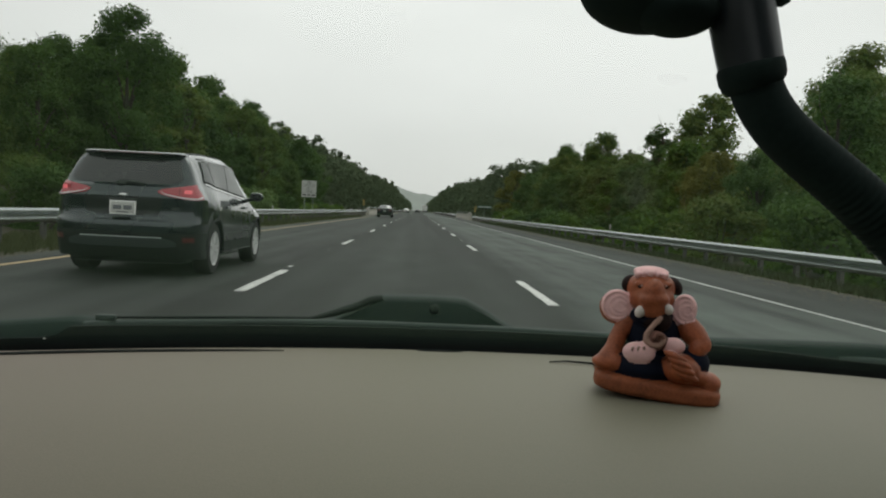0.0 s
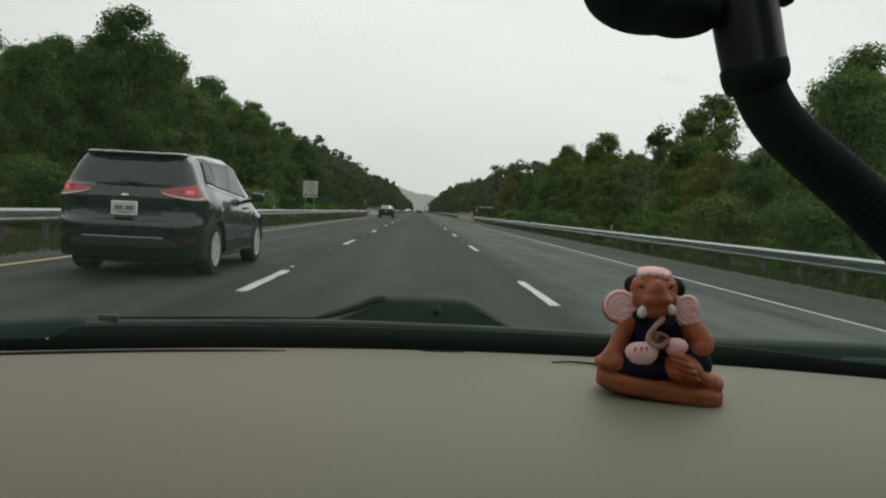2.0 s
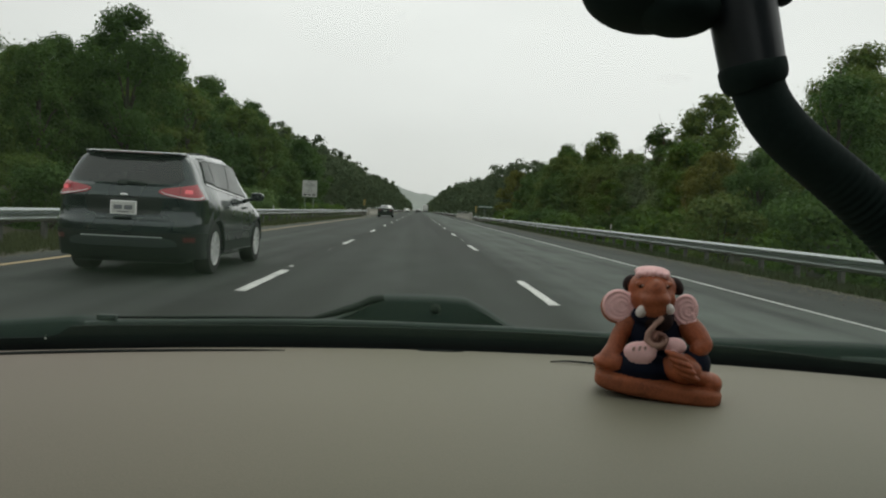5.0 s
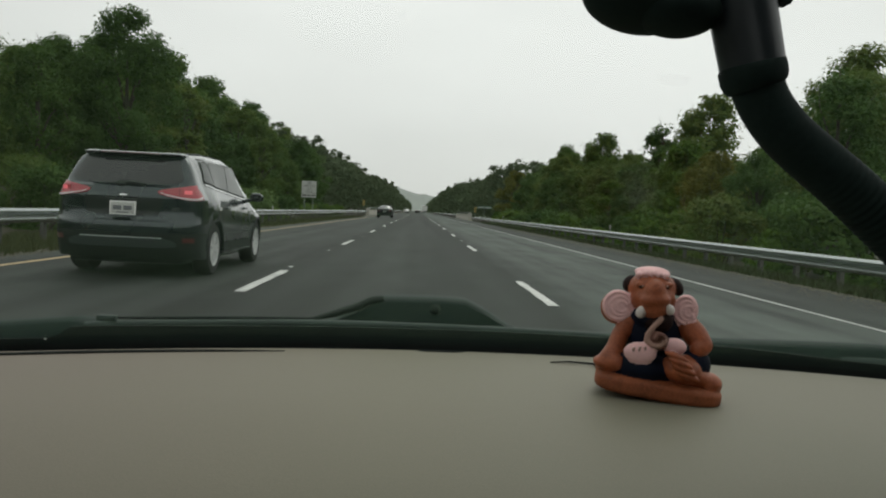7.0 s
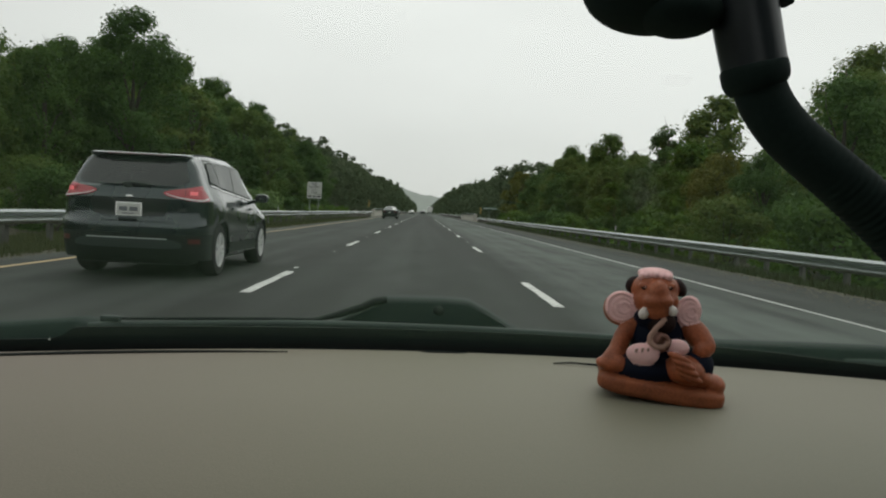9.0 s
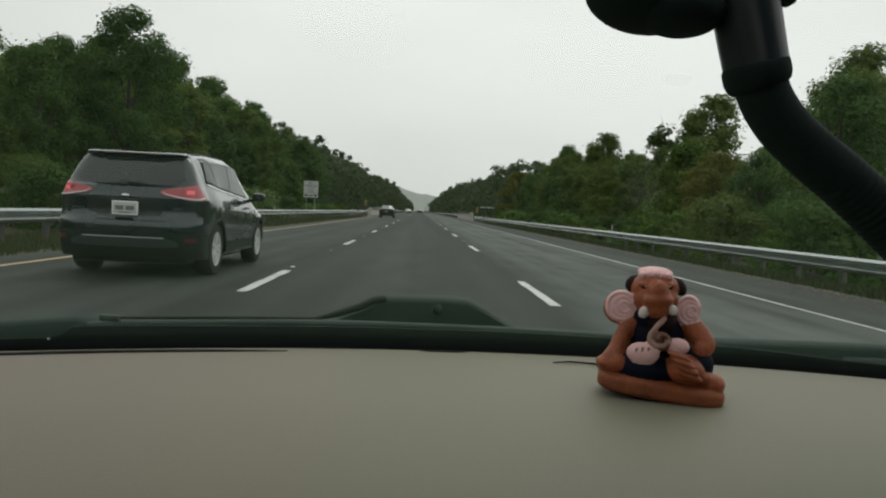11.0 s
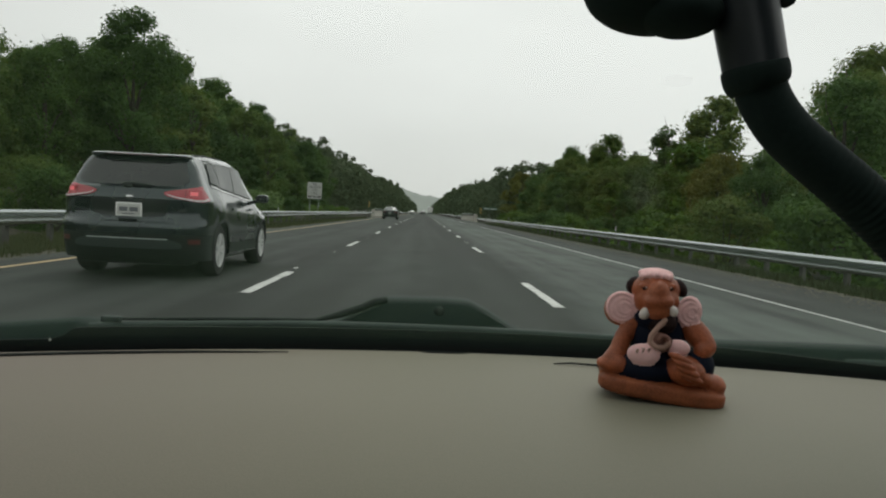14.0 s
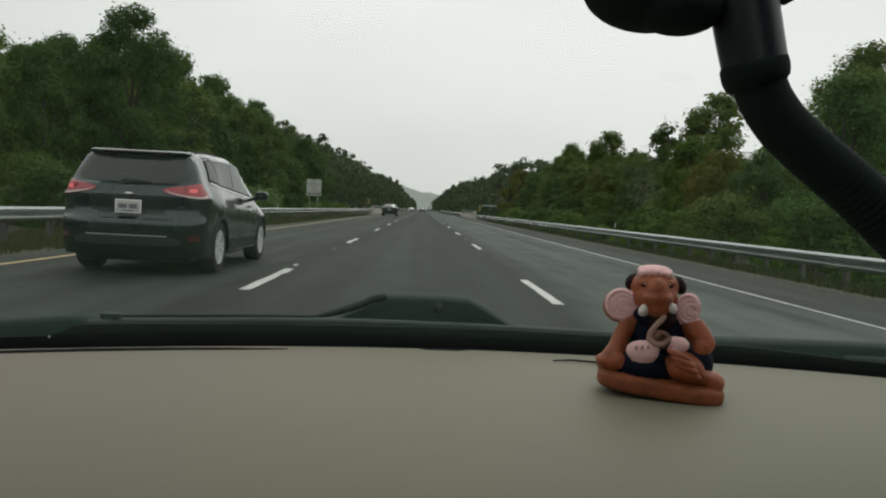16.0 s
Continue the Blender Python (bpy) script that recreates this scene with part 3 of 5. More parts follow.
def hazard_marker(x, y, z, lean):
    """A narrow panel with slanting black and amber stripes on a post."""
    ob = thing("hazard_marker", "narrow amber and black striped hazard marker on a post", "road sign", (x, y, z), group="hazard markers at the bridge")
    part("post", Shape().box((0, 0.03, 0.55), (0.06, 0.04, 2.3), 0.004), M_STEEL, ob)
    part("panel", Shape().box((0, 0, 1.5), (0.34, 0.006, 1.0), 0.002), M_AMBER, ob)
    for i in range(4):
        s = Shape()
        z0 = 1.04 + 0.25 * i
        s.add([(-0.17, -0.006, z0 + (0.17 if lean > 0 else 0)), (0.17, -0.006, z0 + (0 if lean > 0 else 0.17)), (0.17, -0.006, z0 + 0.12 + (0 if lean > 0 else 0.15)), (-0.17, -0.006, z0 + 0.12 + (0.15 if lean > 0 else 0)),
               (-0.17, -0.003, z0 + (0.17 if lean > 0 else 0)), (0.17, -0.003, z0 + (0 if lean > 0 else 0.17)), (0.17, -0.003, z0 + 0.12 + (0 if lean > 0 else 0.15)), (-0.17, -0.003, z0 + 0.12 + (0.15 if lean > 0 else 0))],
              [(0, 1, 2, 3), (7, 6, 5, 4), (0, 4, 5, 1), (3, 2, 6, 7), (0, 3, 7, 4), (1, 5, 6, 2)])
        part("stripe", s, M_INK, ob)


hazard_marker(-8.9, 126.5, 0.4, -1)
hazard_marker(9.3, 126.5, 0.2, 1)


def writing(text, size, x, z, y, parent, material):
    """One line of capitals, standing upright and facing the road."""
    cu = bpy.data.curves.new("lettering", "FONT")
    cu.body, cu.size, cu.align_x, cu.extrude = text, size, "CENTER", 0.002
    cu.materials.append(material)
    ob = new("lettering", cu)
    ob.parent = parent
    ob.matrix_basis = pose(x, y, z, 90, 0, 0)
    return ob


def lane_sign():
    ob = thing("road_sign", "white traffic sign with black lettering on two steel posts", "road sign", (-9.3, 66, ground_z(-9.3, 66) - 0.2))
    for x in (-0.35, 0.35):
        part("post", Shape().box((x, 0.04, 1.45), (0.07, 0.05, 3.9), 0.004), M_STEEL, ob)
    panel = part("panel", Shape().box((0, 0, 2.95), (1.22, 0.008, 1.02), 0.003), M_SIGN, ob, "white sign panel")
    lower = part("panel", Shape().box((0, 0, 2.25), (1.22, 0.008, 0.34), 0.003), M_SIGN, ob, "lower white sign panel")
    for text, z, size in (("NO", 3.20, 0.26), ("TRUCKS", 2.96, 0.26), ("LEFT", 2.73, 0.22), ("LANE", 2.50, 0.22)):
        writing(text, size, 0, z, -0.008, panel, M_INK)
    for x, w in ((-0.38, 0.3), (0.0, 0.22), (0.38, 0.3)):
        part("bar", Shape().box((x, -0.006, 2.25), (w, 0.004, 0.12), 0.001), M_INK, lower)


lane_sign()


def green_sign():
    ob = thing("guide_sign", "small green guide sign beside the bridge under trees", "road sign", (11.2, 131, ground_z(11.2, 131)))
    part("post", Shape().box((0, 0.05, 1.2), (0.10, 0.06, 3.6), 0.004), M_STEEL, ob)
    panel = part("panel", Shape().box((0, 0, 2.75), (2.4, 0.012, 0.42), 0.004), M_GREEN, ob)
    for x, w in ((-0.62, 0.95), (0.38, 0.72), (0.98, 0.26)):
        part("bar", Shape().box((x, -0.009, 2.75), (w, 0.004, 0.17), 0.001), M_SIGN, panel)


green_sign()


def delineator(x, y, top):
    """A slim white marker post with a reflector."""
    ob = thing("delineator_post", "slim white delineator post just behind the guardrail", "marker post", (x, y, 0), group="delineator posts")
    part("post", Shape().box((0, 0.012, (top - 0.8) / 2), (0.05, 0.02, top + 0.4), 0.006), M_POST, ob)
    part("cap", Shape().box((0, 0, top - 0.08), (0.06, 0.03, 0.22), 0.006), M_SIGN, ob, "white top")
    part("reflector", Shape().box((0, -0.018, top - 0.08), (0.045, 0.006, 0.08), 0.002), M_LENS, ob)


for x, y, top in ((-8.75, 29, 0.80), (-8.75, 47, 0.84), (9.25, 37, 0.78), (9.25, 84, 0.84)):
    delineator(x, y, top)


# ---- woods on both sides ----
def leaf_mesh(name, centres, sizes, rng, material, out, flat=0.35):
    """Many small folded leaf sprays, each a separate piece."""
    n = len(centres)
    d = out * 1.0 + rng.normal(size=(n, 3)) * 0.42
    d[:, 2] += flat
    d /= np.linalg.norm(d, axis=1, keepdims=True)
    t = rng.normal(size=(n, 3))
    u = np.cross(d, t)
    u /= np.linalg.norm(u, axis=1, keepdims=True)
    w = np.cross(d, u)
    s = sizes[:, None]
    a, b = s * rng.uniform(0.7, 1.1, (n, 1)), s * rng.uniform(0.45, 0.75, (n, 1))
    droop = d * s * 0.22
    v = np.empty((n, 4, 3))
    v[:, 0] = centres - u * a - droop
    v[:, 1] = centres - w * b + u * a * 0.2
    v[:, 2] = centres + u * a - droop
    v[:, 3] = centres + w * b - u * a * 0.15
    me = bpy.data.meshes.new(name)
    me.vertices.add(n * 4)
    me.vertices.foreach_set("co", v.reshape(-1))
    me.loops.add(n * 4)
    me.loops.foreach_set("vertex_index", np.arange(n * 4, dtype=np.int32))
    me.polygons.add(n)
    me.polygons.foreach_set("loop_start", np.arange(0, n * 4, 4, dtype=np.int32))
    me.polygons.foreach_set("loop_total", np.full(n, 4, dtype=np.int32))
    me.materials.append(material)
    me.update()
    me.validate()
    return me


def crown_points(rng, n, h, radius, low, clumps, shape_pow=0.8):
    """Leaf places in uneven clumps that fill a crown."""
    cz = low * h + (1 - low) * h * rng.uniform(0, 1, clumps) ** 0.85
    f = (cz / h - low) / (1 - low)
    env = radius * np.clip(np.sin(np.pi * np.clip(0.16 + 0.80 * f, 0, 1)) ** shape_pow, 0.12, 1)
    ang, rad = rng.uniform(0, 2 * np.pi, clumps), env * np.sqrt(rng.uniform(0.12, 1, clumps))
    cc = np.stack([rad * np.cos(ang), rad * np.sin(ang), cz], 1)
    cr = radius * rng.uniform(0.16, 0.36, clumps)
    k = rng.integers(0, clumps, n)
    d = rng.normal(size=(n, 3))
    d /= np.linalg.norm(d, axis=1, keepdims=True)
    stray = np.where(rng.uniform(0, 1, n) < 0.16, rng.uniform(1.0, 1.55, n), 1.0)
    pts = cc[k] + d * (cr[k] * stray * rng.uniform(0.25, 1, n) ** 0.5)[:, None] * np.array([1, 1, 0.8])
    pts[:, 2] = np.maximum(pts[:, 2], 0.15)
    far = pts - np.array([0, 0, 0.45 * h])
    far /= np.linalg.norm(far, axis=1, keepdims=True)
    out = d + 0.8 * far
    out /= np.linalg.norm(out, axis=1, keepdims=True)
    return pts, cc, out


def tree_kind(seed, h, radius, low, leaves, size, clumps, material, label, bare=False):
    rng = np.random.default_rng(seed)
    pts, cc, out = crown_points(rng, leaves, h, radius, low, clumps)
    ob = thing("tree", label, "tree", group="roadside woods")
    s = Shape()
    bend = [rng.uniform(-0.02, 0.02) * h, rng.uniform(-0.02, 0.02) * h]
    spine = [Vector((bend[0] * math.sin(3 * f), bend[1] * math.sin(2.5 * f), f * h * 0.93 - 0.4)) for f in np.linspace(0, 1, 7)]
    s.tube(spine, [0.022 * h * (1 - 0.88 * f) for f in np.linspace(0, 1, 7)], 8)
    for i in range(min(clumps, 16)):
        c = Vector(cc[i])
        f = min(0.85, max(0.12, (c.z / h) * 0.7))
        p = spine[0].lerp(spine[-1], f)
        mid = p.lerp(c, 0.55) + Vector((0, 0, 0.04 * h))
        s.tube([p, mid, c], [0.009 * h * (1 - f * 0.5), 0.005 * h, 0.0016 * h], 5)
    if bare:
        for i in range(14):
            c = Vector(cc[i % clumps]) + Vector(rng.normal(size=3)) * 0.5 + Vector((0, 0, 0.10 * h))
            s.tube([Vector(cc[i % clumps]), c], [0.003 * h, 0.001 * h], 4)
    part("trunk", s, M_BARK, ob, smooth=60)
    part("crown", leaf_mesh("crown", pts, size * rng.uniform(0.6, 1.25, leaves), rng, material, out), material, ob)
    return ob


GREEN_TREE = "dark green broadleaf tree in the dense roadside woods"
TREES = [  # seed, height, crown radius, lowest leaves, share of leaves, clumps, leaves, label
    (1, 13.0, 4.2, 0.10, 1.0, 70, M_LEAF, GREEN_TREE, False),
    (2, 11.0, 3.8, 0.08, 0.9, 60, M_LEAF, GREEN_TREE, False),
    (3, 14.5, 3.9, 0.14, 1.0, 62, M_LEAF, "tall dark green broadleaf tree with an open crown", False),
    (4, 9.5, 3.7, 0.05, 0.85, 54, M_LEAF, GREEN_TREE, False),
    (5, 12.5, 3.0, 0.22, 0.45, 36, M_LEAF, "thin broadleaf tree with gaps in its crown", True),
    (6, 10.5, 4.0, 0.06, 0.9, 58, M_LEAF_WARM, "broadleaf tree with yellowing early autumn leaves", False),
    (7, 10.0, 3.4, 0.08, 0.8, 52, M_LEAF_GOLD, "broadleaf tree turned golden brown", False),
]
kinds = [tree_kind(s, h, rad, low, int(9500 * k), 0.245, c + 10, mt, text, bare) for s, h, rad, low, k, c, mt, text, bare in TREES]
near_kinds = [tree_kind(s + 20, h, rad, low, int(23000 * k), 0.145, c + 34, mt, text, bare) for s, h, rad, low, k, c, mt, text, bare in TREES]
BUSHES = ((2.6, 2.0, M_LEAF_BUSH, "green roadside bush"), (3.6, 2.4, M_LEAF, "dark green roadside shrub"), (1.9, 1.7, M_LEAF_BUSH, "low green roadside shrub"),
          (3.0, 2.0, M_LEAF_WARM, "yellowish shrub at the wood's edge"), (2.4, 2.3, M_LEAF_PALE, "pale green sumac bush"))


def bush_kind(seed, h, rad, mt, text, count, size):
    rng = np.random.default_rng(seed)
    pts, cc, out = crown_points(rng, count, h, rad, 0.05, 30, 0.5)
    ob = thing("bush", text + " behind the guardrail", "bush", group="roadside bushes")
    s = Shape()
    for k in range(8):
        s.tube([(0, 0, -0.2), tuple(cc[k] * 0.5), tuple(cc[k])], [0.04, 0.025, 0.008], 5)
    part("stem", s, M_BARK, ob)
    part("crown", leaf_mesh("crown", pts, size * rng.uniform(0.6, 1.2, count), rng, mt, out), mt, ob)
    return ob


bush_kinds = [bush_kind(40 + i, h, rad, mt, text, 1900, 0.21) for i, (h, rad, mt, text) in enumerate(BUSHES)]
near_bushes = [bush_kind(60 + i, h, rad, mt, text, 6500, 0.105) for i, (h, rad, mt, text) in enumerate(BUSHES)]
r = random.Random(77)
used = set()


def plant(kind, x, y, scale, sink=0.1):
    m = pose(x, y, ground_z(x, y) - sink, 0, 0, r.uniform(0, 360)) @ Matrix.Diagonal((scale * r.uniform(0.9, 1.12), scale * r.uniform(0.9, 1.12), scale, 1))
    if kind in used:
        return copy_thing(kind, m)
    used.add(kind)
    kind.matrix_basis = m
    return kind


def rows_of_trees(x0, y0, y1, step, pick, grow, spread):
    y = y0
    while y < y1:
        x = x0 + r.uniform(-spread, spread)
        plant((near_kinds if y < 52 and abs(x0) < 29 else kinds)[r.choice(pick)], x, y + r.uniform(-step, step) * 0.3, grow(y) * r.uniform(0.85, 1.15), 0.3)
        y += step * r.uniform(0.8, 1.2)


# left woods: lower near the camera, rising along the hill
rows_of_trees(-20.5, 6, 150, 5.6, (0, 1, 3, 3, 1), lambda y: 0.63 + 0.23 * smoothstep(34, 110, y), 1.6)
rows_of_trees(-26.5, 14, 170, 6.5, (0, 1, 2, 3, 4), lambda y: 0.70 + 0.28 * smoothstep(34, 110, y), 1.6)
rows_of_trees(-34, 30, 190, 7.5, (0, 1, 2), lambda y: 0.74 + 0.28 * smoothstep(34, 110, y), 2.0)
# right woods: a low edge, single trees above it
rows_of_trees(18.5, 4, 150, 5.6, (0, 1, 3, 5, 1), lambda y: 0.60 + 0.10 * smoothstep(35, 110, y), 1.6)
rows_of_trees(25, 8, 170, 6.2, (0, 2, 3, 4, 1), lambda y: 0.66 + 0.20 * smoothstep(50, 110, y), 1.8)
rows_of_trees(33, 20, 190, 7.5, (0, 1, 3), lambda y: 0.74 + 0.24 * smoothstep(50, 110, y), 2.0)
for x, y, k, g in ((22.5, 36, 4, 0.85), (23, 62, 2, 0.80), (21, 67, 4, 0.92), (20.5, 88, 2, 0.78), (19, 104, 0, 0.86), (15.8, 29, 4, 0.92), (17.5, 46, 6, 0.62), (17.2, 138, 6, 0.95), (20, 35, 2, 0.88), (17.6, 31, 2, 0.74), (-18.5, 38, 4, 0.92), (-19.5, 42, 2, 0.80), (-22, 47, 0, 0.85), (-21, 70, 4, 1.0), (-18, 88, 2, 0.72), (-16.6, 44, 2, 1.02)):
    plant((near_kinds if y < 55 else kinds)[k], x, y, g, 0.3)
for k in range(44):
    y = 6 + k * 3.2 + r.uniform(-1, 1)
    some = near_bushes if y < 42 else bush_kinds
    plant(some[r.choice((0, 1, 1, 2, 0, 3))], -14.8 + r.uniform(-1.5, 1.2), y, r.uniform(0.6, 1.0))
    plant(some[r.choice((0, 0, 1, 2, 3, 3))], 14.2 + r.uniform(-1.2, 1.5), y, r.uniform(0.65, 1.1))
for x, y, g in ((-12.4, 51, 0.85), (-12.8, 54, 1.05), (-12.5, 58, 1.0), (-12.9, 62, 1.1), (-12.4, 30, 0.8)):
    plant(near_bushes[4] if y < 42 else bush_kinds[4], x, y, g)
for kind in kinds + near_kinds + bush_kinds + near_bushes:
    if kind not in used:
        for o in (*kind.children_recursive, kind):
            bpy.data.objects.remove(o)


def far_woods(seed, side, label):
    """Woods too far off to count, in one mesh of leaf clumps."""
    rng = np.random.default_rng(seed)
    pts, sizes, outs = [], [], []
    for y in np.concatenate([np.arange(150, 600, 6.0), np.arange(600, 1000, 10.0), np.arange(1000, 1750, 16.0)]):
        for row in range(5):
            d = 19 + 8.5 * row + rng.uniform(-2, 2)
            x = side * d
            h = rng.uniform(9.5, 14) * (1.0 + 0.3 * smoothstep(220, 500, y))
            n = 420 if y < 260 else 200 if y < 420 else 80
            p, _, o = crown_points(rng, n, h, rng.uniform(3.4, 4.6), 0.02, 16)
            pts.append(p + np.array([x, y + rng.uniform(-2, 2), ground_z(x, y)]))
            outs.append(o)
            sizes.append(rng.uniform(0.7, 1.3, n) * (0.46 if y < 260 else 0.72 if y < 420 else 1.3))
    pts, sizes, outs = np.concatenate(pts), np.concatenate(sizes), np.concatenate(outs)
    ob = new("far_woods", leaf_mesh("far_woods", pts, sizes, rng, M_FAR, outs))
    tagged(ob, label, "woods", kind="stuff")


far_woods(5, -1, "distant dark green woods on the rising hillside")
far_woods(6, 1, "distant dark green woods beside the motorway")


def tufts(seed, x0, x1, count, label):
    rng = np.random.default_rng(seed)
    x = rng.uniform(x0, x1, count)
    y = 4 + 90 * rng.uniform(0, 1, count) ** 1.6
    base = np.stack([x, y, [ground_z(a, b) for a, b in zip(x, y)]], 1)
    v, f = [], []
    for p in base:
        for k in range(4):
            a, hgt = rng.uniform(0, 6.28), rng.uniform(0.06, 0.30)
            q = p + np.array([math.cos(a), math.sin(a), 0]) * rng.uniform(0, 0.12)
            w = np.array([-math.sin(a), math.cos(a), 0]) * 0.018
            tip = q + np.array([math.cos(a) * hgt * 0.5, math.sin(a) * hgt * 0.5, hgt])
            i = len(v)
            v += [q - w, q + w, tip]
            f.append((i, i + 1, i + 2))
    me = bpy.data.meshes.new("roadside_grass")
    me.from_pydata([tuple(p) for p in v], [], f)
    me.materials.append(M_GRASS)
    tagged(new("roadside_grass", me), label, "grass", kind="stuff")


tufts(8, -13.0, -6.55, 14000, "rough brownish grass and weeds under the guardrail")
tufts(9, 7.5, 14.0, 12000, "rough green grass and weeds behind the guardrail")

# the hill that closes the valley, far off, its haze painted as a glow
rows = []
for j in range(9):
    f = j / 8
    row = []
    for i in range(200):
        x = -700 + 1400 * i / 199
        top = 66 * math.exp(-((x + 130) / 120) ** 2) + 34 * math.exp(-((x - 90) / 130) ** 2) + 60 * math.exp(-((x + 330) / 160) ** 2) + 16
        top += 7 * noise.noise((x * 0.03, 0, 3)) + 4 * noise.noise((x * 0.16, 0, 7))
        row.append((x, 1900 + 500 * f, -6 + top * math.sin(f * math.pi / 2)))
    rows.append(row)
thing("far_hill", "wooded hill at the road's end, haze put in as glow", "hill", shape=Shape().grid(rows), material=M_HILL, smooth=60, kind="structure")


# ---- vehicles on the road ----
def wheel_meshes(rad, width):
    """A tyre, and a rim with five double spokes, turned round the x axis; the outer face looks along +x."""
    h = width / 2
    tyre = Shape().spin([(rad * 0.66, -h), (rad * 0.80, -h * 1.04), (rad * 0.95, -h * 0.94), (rad, -h * 0.6), (rad, h * 0.6), (rad * 0.95, h * 0.94), (rad * 0.80, h * 1.04), (rad * 0.66, h), (rad * 0.64, h * 0.3), (rad * 0.64, -h)], 32)
    rim = Shape().spin([(rad * 0.66, h * 0.95), (rad * 0.68, h * 1.0), (rad * 0.63, h * 0.96), (rad * 0.60, h * 0.2), (rad * 0.2, h * 0.1)], 32)
    rim.spin([(0.001, h * 0.92), (rad * 0.13, h * 0.90), (rad * 0.16, h * 0.7), (rad * 0.16, 0)], 16)
    for i in range(10):
        a = 2 * math.pi * (i // 2) / 5 + (0.16 if i % 2 else -0.16)
        c = Vector((h * 0.78, math.cos(a) * rad * 0.38, math.sin(a) * rad * 0.38))
        rim.box(c, (h * 0.22, rad * 0.52, rad * 0.115), rad * 0.02, Matrix.Rotation(a, 4, "X"))
    return tyre.mesh("wheel", M_RUBBER, 40), rim.mesh("rim", M_ALLOY, 40)


class Coach:
    """The outer form of a road vehicle from tables over its length: y = 0 at the tail."""

    def __init__(self, length, top, belt, wide, roof, low, axles, arch, flare=0.0, shoulder=0.95):
        self.flare, self.shoulder = flare, shoulder
        self.length, self.t, self.b, self.w, self.r, self.low, self.axles, self.arch = length, top, belt, wide, roof, low, axles, arch

    def look_up(self, table, y):
        return float(np.interp(y, [p[0] for p in table], [p[1] for p in table]))

    def section(self, y):
        top, belt, w, wr = self.look_up(self.t, y), self.look_up(self.b, y), self.look_up(self.w, y), self.look_up(self.r, y)
        zl = zb = self.look_up(self.low, y)
        for a in self.axles:
            if abs(y - a) < self.arch:
                zb = max(zb, 0.30 + math.sqrt(self.arch ** 2 - (y - a) ** 2) * 0.98)
        zb = min(zb, belt - 0.14)
        belt = min(belt, top - 0.05)
        w += self.flare * sum(math.exp(-((y - a) / 0.42) ** 2) for a in self.axles)
        sh = self.shoulder * w
        cab = top - belt
        wt = sh + (wr - sh) * min(1, cab / 0.45)
        return [(0, zb), (w * 0.86, zb), (w * 0.985, zb + 0.05), (w, max(zb + 0.07, zl + (belt - zl) * 0.45)), (w * 0.985, max(zb + 0.09, zl + (belt - zl) * 0.8)), (sh, belt),
                (sh + (wt - sh) * 0.5, belt + cab * 0.45), (wt, top - min(0.08, cab * 0.4)), (wt - 0.09, top - 0.012), (wt * 0.5, top + 0.008), (0, top + 0.012)]

    def side_x(self, y, z):
        s = self.section(y)[2:9]
        return float(np.interp(z, [p[1] for p in s], [p[0] for p in s]))

    def top_z(self, y, x):
        s = self.section(y)[7:]
        return float(np.interp(abs(x), [p[0] for p in reversed(s)], [p[1] for p in reversed(s)]))

    def hull(self, start=0.0):
        n = int((self.length - start) / 0.06)
        rings = []
        for i in range(n + 1):
            y = start + (self.length - start) * i / n
            half = self.section(y)
            rings.append([(x, y, z) for x, z in half] + [(-x, y, z) for x, z in reversed(half[1:-1])])
        s = Shape()
        k = len(rings[0])
        fs = [(i * k + j, i * k + (j + 1) % k, (i + 1) * k + (j + 1) % k, (i + 1) * k + j) for i in range(n) for j in range(k)]
        fs += [tuple(range(k - 1, -1, -1)), tuple(n * k + j for j in range(k))]
        return s.add([p for q in rings for p in q], fs)

    def side_panel(self, y0a, y1a, z0, y0b, y1b, z1, side, out=0.006, n=8):
        """A curved panel on the flank, between a lower edge at z0 and an upper edge at z1 (numbers or functions of y)."""
        rows = []
        for j in range(n + 1):
            f = j / n
            row = []
            for i in range(n + 1):
                g = i / n
                y = (y0a + (y1a - y0a) * g) * (1 - f) + (y0b + (y1b - y0b) * g) * f
                lo, hi = (z0(y) if callable(z0) else z0), (z1(y) if callable(z1) else z1)
                z = lo + (hi - lo) * f
                row.append((side * (self.side_x(y, z) + out), y, z))
            rows.append(row)
        return Shape().grid(rows)

    def top_panel(self, y0, y1, x0, x1, out=0.006, n=8):
        return Shape().grid([[((x0 + (x1 - x0) * f) * (2 * i / n - 1), y0 + (y1 - y0) * f, self.top_z(y0 + (y1 - y0) * f, (x0 + (x1 - x0) * f) * (2 * i / n - 1)) + out) for i in range(n + 1)] for f in np.linspace(0, 1, n + 1)])

    def wheels(self, ob, rad, width, track):
        tyre, rim = wheel_meshes(rad, width)
        for a in self.axles:
            for side in (1, -1):
                wh = part("wheel", tyre, M_RUBBER, ob)
                wh.matrix_basis = pose(side * track, a, rad, 0, 0, 0 if side > 0 else 180)
                part("rim", rim, M_ALLOY, wh, "silver alloy rim")


TAIL_END = 0.55  # where the tail's skin meets the flanks


